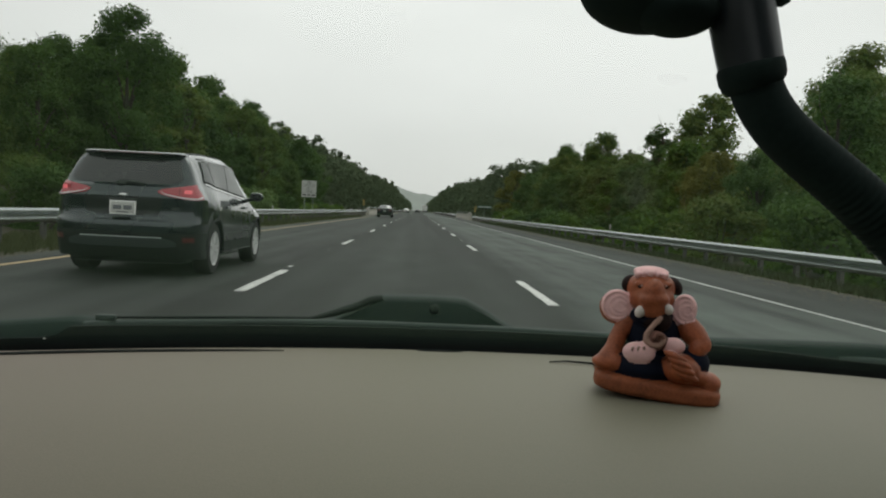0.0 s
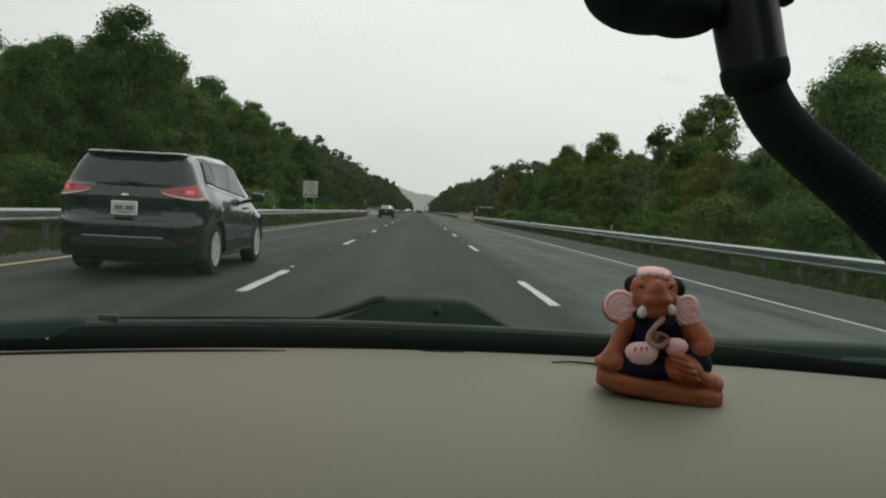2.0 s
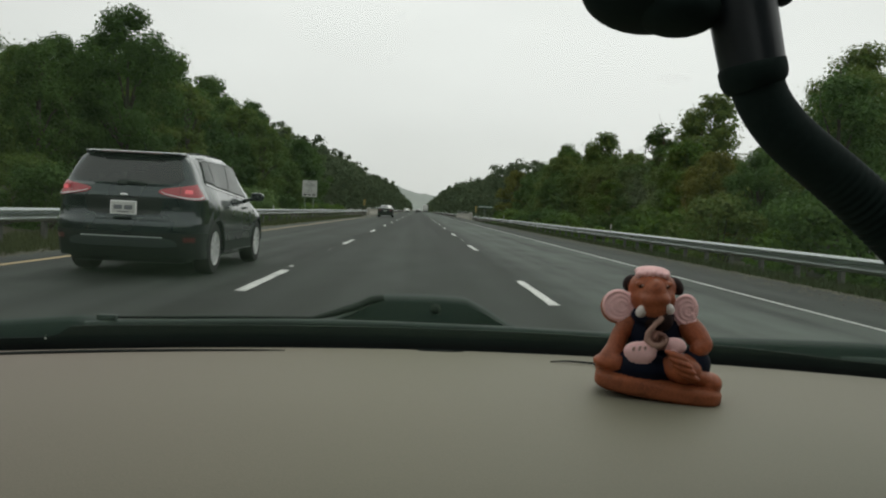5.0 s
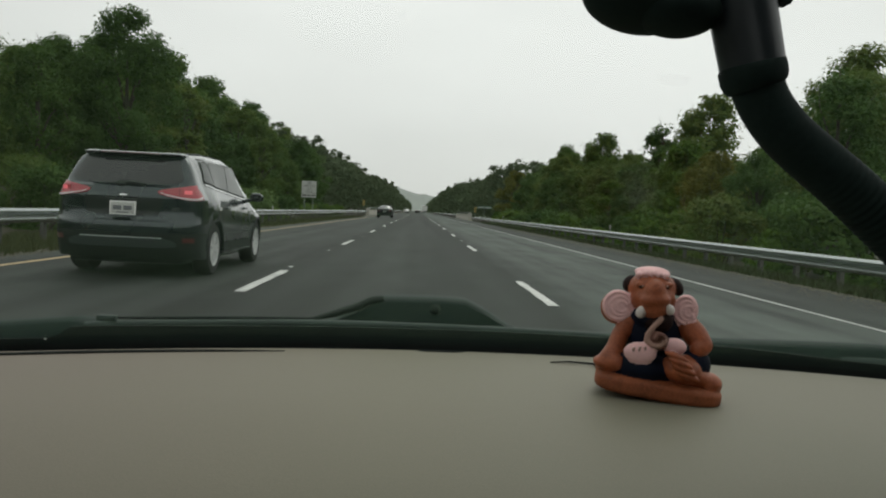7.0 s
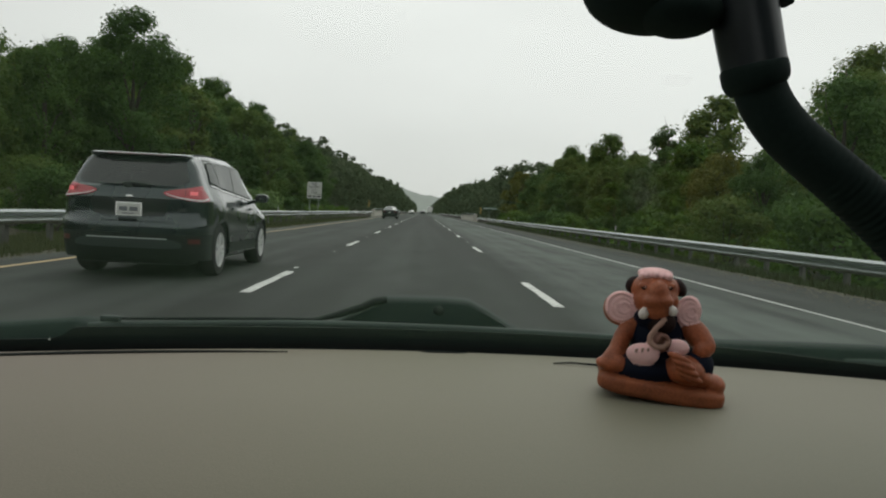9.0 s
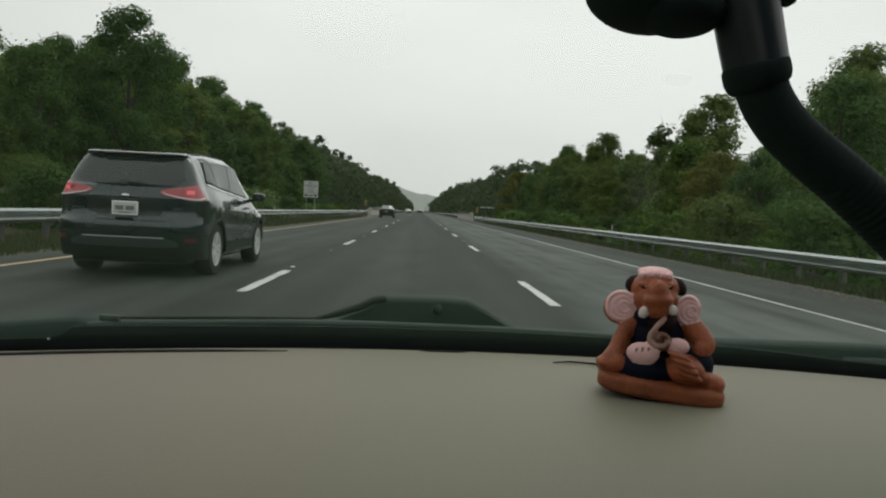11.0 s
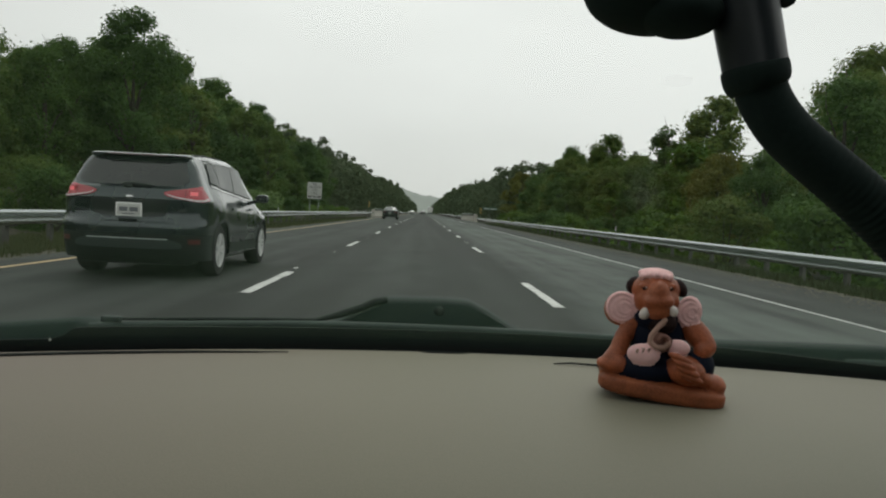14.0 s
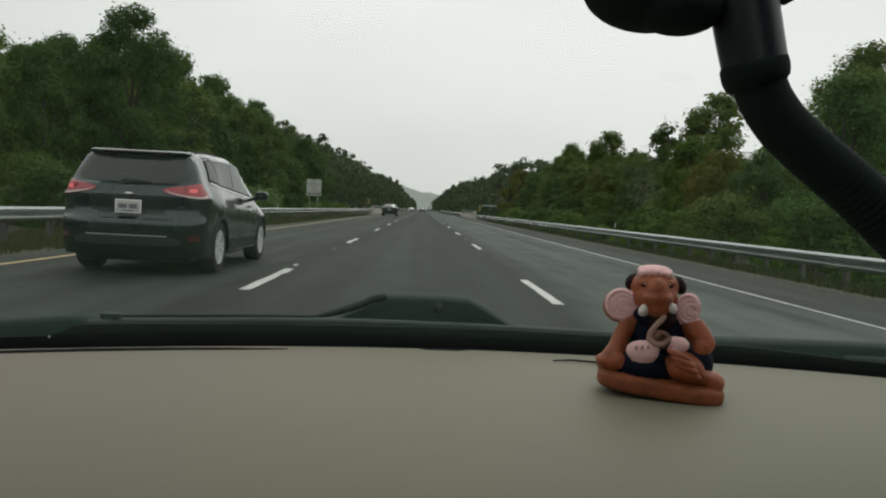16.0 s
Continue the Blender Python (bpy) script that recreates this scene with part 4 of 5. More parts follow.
def tail_skin(c):
    """The rounded tail of the SUV: rear position over the height, wrapped round to the flanks. Returns a function of the angle (-1 to 1), height and offset."""
    zs = [0.24, 0.33, 0.44, 0.56, 0.66, 0.70, 0.73, 0.76, 0.84, 0.95, 1.01, 1.05, 1.10, 1.145, 1.175, 1.32, 1.45, 1.545, 1.562, 1.575, 1.588, 1.605]
    rear = [0.14, 0.05, 0.0, -0.035, -0.045, -0.035, 0.005, 0.03, 0.045, 0.03, 0.025, 0.045, 0.06, 0.075, 0.125, 0.205, 0.285, 0.35, 0.335, 0.275, 0.295, 0.42]

    def at(th, z, out=0.0):
        w = c.side_x(TAIL_END, min(z, 1.54)) + 0.004 - (0.35 * (z - 1.54) if z > 1.54 else 0)
        yr = float(np.interp(z, zs, rear))
        deep = TAIL_END - yr
        n = 3.6 + 1.6 * smoothstep(1.05, 1.25, z)
        a = th * math.pi / 2
        sx, cy = abs(math.sin(a)) ** (2 / n), abs(math.cos(a)) ** (2 / n)
        nx, ny = sx ** (n - 1) / w, -cy ** (n - 1) / deep
        k = out / math.hypot(nx, ny)
        return (math.copysign(w * sx + nx * k, th), TAIL_END - deep * cy + ny * k, z)

    def turn(x, z):
        """The angle at which the skin has the sideways place x."""
        w = c.side_x(TAIL_END, min(z, 1.54)) + 0.004
        n = 3.6 + 1.6 * smoothstep(1.05, 1.25, z)
        return math.copysign(math.asin(min(1.0, abs(x) / w) ** (n / 2)) * 2 / math.pi, x)

    return at, turn, zs


def suv(x, y, label):
    ob = thing("suv", label, "car", (x, y, 0))
    c = Coach(4.52, top=[(0, 1.54), (0.42, 1.585), (0.6, 1.603), (1.2, 1.640), (2.3, 1.642), (2.7, 1.585), (3.48, 1.12), (4.2, 0.98), (4.42, 0.86), (4.52, 0.66)],
              belt=[(0, 1.21), (0.5, 1.21), (1.5, 1.17), (3.2, 1.06), (3.7, 0.92), (4.2, 0.80), (4.52, 0.58)],
              wide=[(0, 0.89), (0.4, 0.905), (1.0, 0.92), (3.7, 0.92), (4.1, 0.88), (4.4, 0.76), (4.52, 0.60)],
              roof=[(0, 0.63), (0.4, 0.65), (1.2, 0.70), (2.6, 0.70), (3.3, 0.70), (3.6, 0.42), (4.52, 0.30)],
              low=[(0, 0.34), (0.4, 0.28), (1, 0.22), (3.9, 0.22), (4.52, 0.30)], axles=(0.95, 3.64), arch=0.42, flare=0.035, shoulder=0.885)
    part("body", c.hull(TAIL_END - 0.10), M_SUVPAINT, ob, smooth=35)
    part("underbody", Shape().box((0, 2.28, 0.34), (1.44, 4.1, 0.34), 0.05), M_TRIM, ob, "black underbody")
    at, turn, zs = tail_skin(c)

    def skin(lo, hi, left, right, out, n=10, m=24):
        """A panel on the tail: heights lo to hi and angles left to right, numbers or functions."""
        num = lambda q, v: q(v) if callable(q) else q
        rows = []
        for j in range(n + 1):
            row = []
            for i in range(m + 1):
                g = i / m
                z0 = (num(lo, g) + (num(hi, g) - num(lo, g)) * j / n)
                row.append(at(num(left, z0) + (num(right, z0) - num(left, z0)) * g, z0, out))
            rows.append(row)
        return Shape().grid(rows)

    fine = [z for a, b in zip(zs[3:], zs[4:]) for z in (a, (a + b) / 2)] + [zs[-1]]
    gate = part("tailgate", Shape().grid([[at(th, z) for th in np.linspace(-1, 1, 61)] for z in fine if z > 0.68]), M_SUVPAINT, ob, smooth=28)
    bumper = part("bumper", Shape().grid([[at(th, z, 0.004) for th in np.linspace(-1, 1, 61)] for z in (0.56, 0.60, 0.63, 0.66, 0.68, 0.70, 0.715)]), M_SUVPAINT, ob, "dark painted rear bumper", 40)
    part("lower_cladding", Shape().grid([[at(th, z, 0.006) for th in np.linspace(-1, 1, 61)] for z in (0.24, 0.29, 0.34, 0.39, 0.44, 0.50, 0.56, 0.575)]), M_TRIM, bumper, "black plastic lower cladding", 40)
    part("skid_strip", skin(lambda g: 0.385 + 0.02 * abs(2 * g - 1) ** 3, lambda g: 0.515 - 0.06 * abs(2 * g - 1) ** 4, lambda z: -turn(0.66, z), lambda z: turn(0.66, z), 0.013, 6, 24), M_SATIN, bumper, "grey satin skid strip", 40)
    part("skid_lip", skin(0.505, 0.520, lambda z: -turn(0.50, z), lambda z: turn(0.50, z), 0.018, 2, 20), M_LIP, bumper, "bright upper lip", 40)
    # glass, with the spoiler over it and the wiper on it
    glass = part("rear_window", skin(lambda g: 1.182 + 0.070 * abs(2 * g - 1) ** 2.4, lambda g: 1.545 - 0.02 * abs(2 * g - 1) ** 6, lambda z: -turn(0.715 - 0.135 * (z - 1.182) / 0.373, z), lambda z: turn(0.715 - 0.135 * (z - 1.182) / 0.373, z), 0.006, 12, 36), M_REARGLASS, gate, "dark tinted rear window", 40)
    part("wiper", Shape().ball((0.07, at(0, 1.175)[1] - 0.02, 1.185), (0.20, 0.018, 0.030), Matrix.Rotation(0.05, 4, "Y"), u=16, w=8).ball((-0.04, at(0, 1.16)[1] - 0.02, 1.165), (0.06, 0.02, 0.028), u=12, w=8), M_TRIM, gate, "black rear wiper", 50)
    part("spoiler", Shape().grid([[at(th, z, 0.012) for th in np.linspace(-0.62, 0.62, 33)] for z in (1.562, 1.570, 1.580, 1.590, 1.600)]), M_SUVPAINT, gate, smooth=50)
    part("brake_light", skin(1.568, 1.582, -0.16, 0.16, 0.018, 2, 10), M_LAMP_DIM, gate, "unlit red brake light")
    # recess round the number plate, its shade painted as a black panel, and its handle
    part("plate_recess", skin(lambda g: 0.775 + 0.03 * abs(2 * g - 1), lambda g: 1.03 - 0.02 * abs(2 * g - 1), lambda z: -turn(0.50 - 0.25 * (1.03 - z), z), lambda z: turn(0.50 - 0.25 * (1.03 - z), z), 0.003, 6, 20), M_CARPAINT, gate, "black panel for the recess shade round the number plate", 40)
    part("gate_handle", skin(1.015, 1.045, lambda z: -turn(0.47, z), lambda z: turn(0.47, z), 0.012, 3, 20), M_SUVPAINT, gate, smooth=40)
    part("badge", Shape().ball((0, at(0, 1.03)[1] - 0.012, 1.03), (0.052, 0.008, 0.020), u=20, w=8), M_CHROME, gate, "small oval badge", 60)
    for k in range(2):
        part("badge", skin(0.868 + 0.022 * k, 0.878 + 0.022 * k, turn(0.585 + 0.012 * k, 0.87), turn(0.70, 0.87), 0.008, 1, 5), M_CHROME, gate, "small chrome badge")
    part("gate_latch", Shape().box((0, at(0, 0.735)[1] - 0.012, 0.742), (0.22, 0.03, 0.022), 0.006), M_TRIM, gate, "black latch recess")
    plate = part("number_plate", Shape().box((0, at(0, 0.87)[1] - 0.016, 0.87), (0.325, 0.014, 0.172), 0.005), M_WHITEPAINT, gate, "number plate in a bright frame")
    py = at(0, 0.87)[1] - 0.026
    part("plate_face", Shape().box((0, py, 0.87), (0.290, 0.008, 0.138), 0.002), M_SIGN, plate, "white plate face")
    for bx in (-0.064, 0.064):
        part("bar", Shape().box((bx, py - 0.006, 0.872), (0.104, 0.004, 0.055), 0.001), M_PLATE, plate)
    part("bar", Shape().box((0, py - 0.006, 0.815), (0.15, 0.004, 0.014), 0.001), M_PLATE, plate)
    up = lambda yy: c.look_up(c.t, yy) - 0.10
    sill = lambda yy: c.look_up(c.b, yy) - 0.005 + 0.03 * smoothstep(1.2, 0.7, yy)
    for side in (1, -1):
        tail = part("tail_light", skin(lambda g: 1.080 - 0.115 * g ** 0.5 + 0.06 * g ** 4, lambda g: 1.105 + 0.100 * g ** 0.6, lambda z: side * turn(0.42, z), lambda z: side * (0.90 - 0.55 * max(0, z - 1.10)), 0.010, 8, 20), M_LAMP_RED, ob, "red tail light wrapping round the corner", 40)
        part("clear_lens", skin(lambda g: 1.086 - 0.115 * g ** 0.5 + 0.06 * g ** 4, lambda g: 1.094 - 0.100 * g ** 0.5 + 0.06 * g ** 4, lambda z: side * turn(0.45, z), lambda z: side * 0.86, 0.016, 2, 20), M_LENS, tail, "clear strip along the lamp's lower edge", 40)
        part("bulb_lens", skin(1.075, 1.125, lambda z: side * turn(0.72, z), lambda z: side * turn(0.80, z), 0.015, 4, 8), M_LAMP_LIT, tail, "glowing inner lens", 40)
        part("lens_gap", skin(1.02, 1.175, lambda z: side * turn(0.668, z), lambda z: side * turn(0.673, z), 0.014, 6, 1), M_TRIM, tail)
        part("reflector", skin(0.46, 0.52, lambda z: side * turn(0.73, z), lambda z: side * turn(0.85, z), 0.012, 3, 6), M_LAMP_DIM, bumper, "dull red reflector", 40)
        part("window_frame", c.side_panel(0.66, 3.20, sill, 0.78, 2.66, lambda yy: min(1.57, up(yy) + 0.05), side, 0.001, 16), M_TRIM, ob, "black window surround", 40)
        part("side_window", c.side_panel(2.00, 3.08, lambda yy: sill(yy) + 0.03, 2.07, 2.62, lambda yy: min(1.535, up(yy) + 0.02), side, 0.014, 12), M_SIDEPANE, ob, "tinted front side window", 40)
        part("side_window", c.side_panel(1.12, 1.97, lambda yy: sill(yy) + 0.03, 1.12, 2.04, 1.535, side, 0.014, 12), M_SHADEPANE, ob, "tinted rear side window", 40)
        part("side_window", c.side_panel(0.69, 1.095, lambda yy: sill(yy) + 0.035, 0.84, 1.095, 1.525, side, 0.014, 12), M_SHADEPANE, ob, "tinted quarter window", 40)
        part("window_trim", c.side_panel(0.70, 3.15, lambda yy: sill(yy) - 0.016, 0.70, 3.10, lambda yy: sill(yy) + 0.004, side, 0.012, 14), M_CHROME, ob, "chrome strip under the windows", 40)
        part("sill", c.side_panel(1.4, 3.14, 0.30, 1.4, 3.14, 0.44, side, 0.012), M_TRIM, ob, "black plastic sill", 40)
        part("door_crease", c.side_panel(1.45, 3.10, 0.545, 1.55, 3.05, 0.565, side, 0.012, 8), M_SATIN, ob, "thin bright strip low on the doors", 40)
        for a in c.axles:
            lip = Shape()
            pts = [(side * (c.side_x(a + 0.44 * math.cos(g), 0.32 + 0.43 * math.sin(g)) + 0.004), a + 0.44 * math.cos(g), 0.32 + 0.43 * math.sin(g)) for g in np.linspace(0.1, math.pi - 0.1, 20)]
            lip.tube(pts, [0.018] * 20, 10)
            part("arch_trim", lip, M_TRIM, ob, smooth=50)
        mirror = part("mirror", Shape().ball((side * 1.04, 3.0, 1.10), (0.11, 0.07, 0.072), power=0.8).tube([(side * 0.84, 3.05, 1.03), (side * 0.98, 3.02, 1.07)], [0.03, 0.03], 8), M_SUVPAINT, ob, "door mirror", 50)
        part("mirror_glass", Shape().box((side * 1.04, 2.935, 1.10), (0.165, 0.006, 0.10), 0.003), M_DARKGLASS, mirror)
        part("headlight", c.side_panel(3.98, 4.36, 0.72, 3.90, 4.30, 0.84, side, 0.010), M_LENS, ob, "clear headlight", 40)
        for yy in (1.62, 2.72):
            part("door_handle", Shape().box((side * (c.side_x(yy, 0.92) + 0.02), yy, 0.92), (0.03, 0.20, 0.03), 0.008), M_SUVPAINT, ob)
        for yy in (1.36, 2.02, 3.22):
            part("door_gap", c.side_panel(yy, yy + 0.008, 0.44, yy, yy + 0.008, 1.0, side, 0.002, 4), M_TRIM, ob)
        part("fender_vent", c.side_panel(3.30, 3.48, 0.86, 3.30, 3.46, 0.90, side, 0.008, 4), M_CHROME, ob, "small chrome fender vent")
        part("roof_rail", Shape().tube([(side * 0.56, yy, c.top_z(yy, 0.56) + 0.012) for yy in np.linspace(0.75, 2.4, 8)], [0.014] * 8, 8), M_TRIM, ob, smooth=40)
    part("windshield", c.top_panel(2.76, 3.42, 0.58, 0.66), M_DARKGLASS, ob, "dark windshield", 40)
    part("antenna", Shape().tube([(0, 0.75, 1.64), (0, 0.68, 1.73)], [0.008, 0.004], 6), M_TRIM, ob)
    c.wheels(ob, 0.355, 0.235, 0.80)
    return ob


def sedan(x, y, paint, label, group="cars far ahead"):
    ob = thing("sedan", label, "car", (x, y, 0), group=group)
    c = Coach(4.7, top=[(0, 0.85), (0.08, 1.02), (0.75, 1.08), (1.35, 1.38), (1.8, 1.43), (2.5, 1.43), (3.4, 1.03), (4.45, 0.82), (4.7, 0.6)],
              belt=[(0, 0.98), (1, 1.0), (3.3, 0.95), (4.7, 0.72)], wide=[(0, 0.74), (0.2, 0.86), (0.8, 0.90), (3.9, 0.90), (4.5, 0.78), (4.7, 0.6)],
              roof=[(0, 0.76), (1.3, 0.58), (2.5, 0.60), (3.4, 0.70), (4.7, 0.6)], low=[(0, 0.36), (0.5, 0.26), (4.0, 0.24), (4.7, 0.3)], axles=(1.0, 3.72), arch=0.38)
    part("body", c.hull(), paint, ob, smooth=35)
    part("underbody", Shape().box((0, 2.35, 0.38), (1.45, 4.1, 0.26), 0.05), M_TRIM, ob)
    part("rear_window", c.top_panel(0.78, 1.34, 0.62, 0.50), M_CABGLASS, ob, "dark rear window", 40)
    part("windshield", c.top_panel(2.55, 3.32, 0.52, 0.64), M_DARKGLASS, ob, "dark windshield", 40)
    for side in (1, -1):
        part("side_window", c.side_panel(1.1, 3.0, 1.02, 1.5, 2.45, 1.34, side), M_DARKGLASS, ob, "dark side window", 40)
        part("tail_light", Shape().box((side * 0.62, -0.01, 0.82), (0.26, 0.05, 0.14), 0.02), M_LAMP_DIM, ob, "dull red tail light")
        part("mirror", Shape().ball((side * 1.0, 2.95, 1.02), (0.10, 0.06, 0.07)), paint, ob)
    part("bumper", Shape().box((0, -0.02, 0.48), (1.5, 0.12, 0.24), 0.04), M_TRIM, ob, "dark rear bumper")
    plate = part("number_plate", Shape().box((0, -0.03, 0.74), (0.31, 0.02, 0.15), 0.005), M_SIGN, ob, "pale number plate")
    part("bar", Shape().box((0, -0.043, 0.74), (0.22, 0.004, 0.06), 0.001), M_INK, plate)
    c.wheels(ob, 0.33, 0.22, 0.77)
    return ob


suv(-3.69, 9.8, "shiny charcoal SUV pulling ahead in the passing lane")
sedan(-3.85, 89, M_CARPAINT, "dark sedan driving ahead in the passing lane", "cars ahead")
sedan(-4.0, 262, M_WHITEPAINT, "tiny white car far ahead in the passing lane")
sedan(-0.2, 300, M_CARPAINT, "tiny dark car far ahead in the middle lane")


def box_truck(x, y):
    ob = thing("box_truck", "white box truck far ahead on the motorway", "truck", (x, y, 0))
    part("cargo_box", Shape().box((0, 3.6, 2.35), (2.5, 7.2, 2.7), 0.04), M_WHITEPAINT, ob, "white cargo box")
    part("cab", Shape().box((0, 8.2, 1.55), (2.3, 1.9, 2.0), 0.15), M_WHITEPAINT, ob)
    part("frame", Shape().box((0, 4.4, 0.8), (1.0, 8.6, 0.25), 0.03), M_TRIM, ob)
    part("bumper", Shape().box((0, 0.05, 0.6), (2.3, 0.12, 0.18), 0.02), M_TRIM, ob)
    for side in (1, -1):
        part("door", Shape().box((side * 0.6, -0.01, 2.35), (1.15, 0.03, 2.5), 0.01), M_WHITEPAINT, ob)
        part("tail_light", Shape().box((side * 1.0, -0.02, 0.75), (0.25, 0.05, 0.12), 0.01), M_LAMP_RED, ob)
    tyre, rim = wheel_meshes(0.48, 0.28)
    for a in (1.6, 7.9):
        for side in (1, -1):
            wh = part("wheel", tyre, M_RUBBER, ob)
            wh.matrix_basis = pose(side * 1.05, a, 0.48, 0, 0, 0 if side > 0 else 180)
            part("rim", rim, M_ALLOY, wh)


box_truck(3.3, 400)

# ---- the car that the camera rides in ----
CX = 0.13  # its middle line
DASH = 0.87  # height of the dashboard's top


def base_y(x):
    """Where the windshield meets the dashboard: a shallow curve."""
    return 0.855 - 0.415 * (x - CX) ** 2


own = thing("car", "interior of a car with a plain beige dashboard behind the windshield", "car")
rows = []
for y_f in (1.0, 0.985, 0.965, 0.93, 0.88, 0.8, 0.72, 0.68, 0.64, 0.6, 0.56, 0.52, 0.48, 0.44, 0.40, 0.35, 0.30, 0.26, 0.23, 0.21, 0.20, 0.20):
    row = []
    for i in range(41):
        x = CX - 0.72 + 1.44 * i / 40
        y = base_y(x) - (1.0 - y_f) * 0.78
        edge = -0.004 * smoothstep(0.975, 1.0, y_f)
        near = -0.40 * (1 - smoothstep(0.19, 0.33, y_f)) ** 1.5 - (0.02 * smoothstep(0.5, 0.3, y_f) if y_f < 0.5 else 0)
        row.append((x, y, DASH + edge + near - 0.36 * max(0, 0.72 - y_f) ** 2))
    rows.append(row)
rows.append([(x, y + 0.04, z - 0.25) for x, y, z in rows[-1]])
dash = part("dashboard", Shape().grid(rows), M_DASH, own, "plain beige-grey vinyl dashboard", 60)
# the thin dark joint of the defroster panel and the rolled far edge
joint = [(x, base_y(x) - 0.042 - 0.003 * math.sin(x * 6), DASH + 0.0010) for x in np.linspace(CX - 0.62, -0.13, 16)]
part("defroster_joint", Shape().tube(joint, [0.0005 + 0.0013 * math.sin(math.pi * i / 15) for i in range(16)], 6), M_TRIM, dash, "thin dark joint along the far edge")
joint = [(x, base_y(x) - 0.026, DASH + 0.0006) for x in np.linspace(0.005, 0.055, 8)]
part("defroster_joint", Shape().tube(joint, [0.0003 + 0.0009 * math.sin(math.pi * i / 7) for i in range(8)], 6), M_TRIM, dash)
def band_top(x):
    """Height of the black band's upper edge above the dashboard: low in the corners."""
    return 0.0079 + 0.0112 * smoothstep(-0.355, -0.335, x) - 0.0023 * smoothstep(0.10, 0.34, x) - 0.0055 * smoothstep(0.34, 0.50, x)


band_xs = np.linspace(CX - 0.70, CX + 0.70, 140)
part("black_band", Shape().grid([[(x, base_y(x) + 0.009 - 0.003 * f, DASH - 0.004 + (band_top(x) + 0.004) * f) for x in band_xs] for f in (0, 0.5, 1)]
                                 + [[(x, base_y(x) + 0.009, DASH + band_top(x)) for x in band_xs], [(x, base_y(x) + 0.012, DASH - 0.004) for x in band_xs]]), M_FRIT, own, "black band along the windshield's foot", 60)


# white ball painted in for a tiny highlight on the band
part("fleck", Shape().ball((-0.3545, 0.754, 0.8785), (0.0013, 0.001, 0.0009), u=8, w=6), M_SIGN, own, "tiny painted highlight on the black band")


def glass_point(x, f):
    """A point of the windshield: f = 0 at its foot, 1 at the roof."""
    return (x * (1 - 0.12 * f) + CX * 0.12 * f, base_y(x) + 0.014 - 0.70 * f, DASH - 0.004 + 0.52 * f + 0.03 * math.sin(math.pi * f))


shield = part("windshield", Shape().grid([[glass_point(x, f) for x in np.linspace(CX - 0.72, CX + 0.72, 24)] for f in np.linspace(0, 1, 14)]), M_WINDSHIELD, own, "clear windshield", 60)
shield.visible_shadow = False
# cowl below the glass, outside, with the wipers on it
def cowl_top(x):
    return float(np.interp(x, (-0.62, -0.404, -0.345, -0.325, 0.10, 0.24, 0.364, 0.515, 0.70), (0.880, 0.8896, 0.8936, 0.8850, 0.8845, 0.8858, 0.8892, 0.8965, 0.898)))


cowl = part("cowl", Shape().grid([[(x, base_y(x) + 0.016 + d, z + k * (cowl_top(x) - 0.885)) for x in np.linspace(CX - 0.78, CX + 0.78, 120)] for d, z, k in ((0, 0.862, 0), (0.010, 0.882, 0.9), (0.018, 0.885, 1), (0.05, 0.884, 1), (0.14, 0.868, 0.3), (0.20, 0.84, 0))]), M_COWL, own, "black plastic cowl", 60)
hump = Shape()
prof = [(-0.125, 0.872), (-0.10, 0.884), (-0.062, 0.904), (-0.040, 0.9145), (-0.02, 0.916), (0.03, 0.917), (0.060, 0.916), (0.084, 0.905), (0.112, 0.888), (0.138, 0.876)]
hump.grid([[(x, 0.905 + d, 0.87 + (z - 0.87) * k) for x, z in prof] for d, k in ((-0.012, 0.0), (-0.006, 0.9), (0.0, 1.0), (0.05, 1.0), (0.07, 0.8), (0.08, 0.0))])
cover = part("wiper_cover", hump, M_COWL, own, "raised dark cover over the wiper pivot", 45)
part("screw", Shape().ball((0.024, 0.898, 0.906), (0.006, 0.004, 0.006), u=10, w=6), M_TRIM, cover)


def wiper(points, arm, thick, clip=None):
    """A wiper: a blade with a rubber lip, a bent arm and the clip that joins them."""
    blade = Shape()
    blade.tube(points, [thick * 0.7] + [thick] * (len(points) - 2) + [thick * 0.6], 8)
    ob = part("wiper", blade, M_WIPER, own, "wiper blade in the grey of the sky-lit cowl top", 50)
    part("rubber_lip", Shape().tube([(x, y - 0.002, z - thick) for x, y, z in points], [0.0025] * len(points), 6), M_RUBBER, ob)
    slim = [0.0012 + 0.0012 * smoothstep(0, 6, k) + (0.0022 if z > 0.8965 else 0) for k, (x, y, z) in enumerate(arm)]
    part("arm", Shape().tube(arm, slim, 8), M_TRIM, ob, "black wiper arm", 50)
    if clip:
        part("clip", Shape().box(clip, (0.020, 0.008, 0.006), 0.0015), M_WIPER, ob)


wiper([(x, base_y(x) + 0.030, 0.8892 - 0.010 * abs(x + 0.1)) for x in np.linspace(-0.335, 0.30, 24)],
      [(x, base_y(x) + 0.034, 0.8935) for x in np.linspace(-0.325, -0.115, 10)] + [(-0.09, 0.893, 0.8975), (-0.065, 0.898, 0.906), (-0.052, 0.90, 0.913), (-0.038, 0.905, 0.915)], 0.0044, (-0.316, base_y(-0.316) + 0.032, 0.8938))
wiper([(x, base_y(x) + 0.026, 0.880) for x in np.linspace(0.47, 0.80, 12)], [(0.47, 0.86, 0.888), (0.60, 0.85, 0.889), (0.74, 0.84, 0.886)], 0.006)
bonnet = []
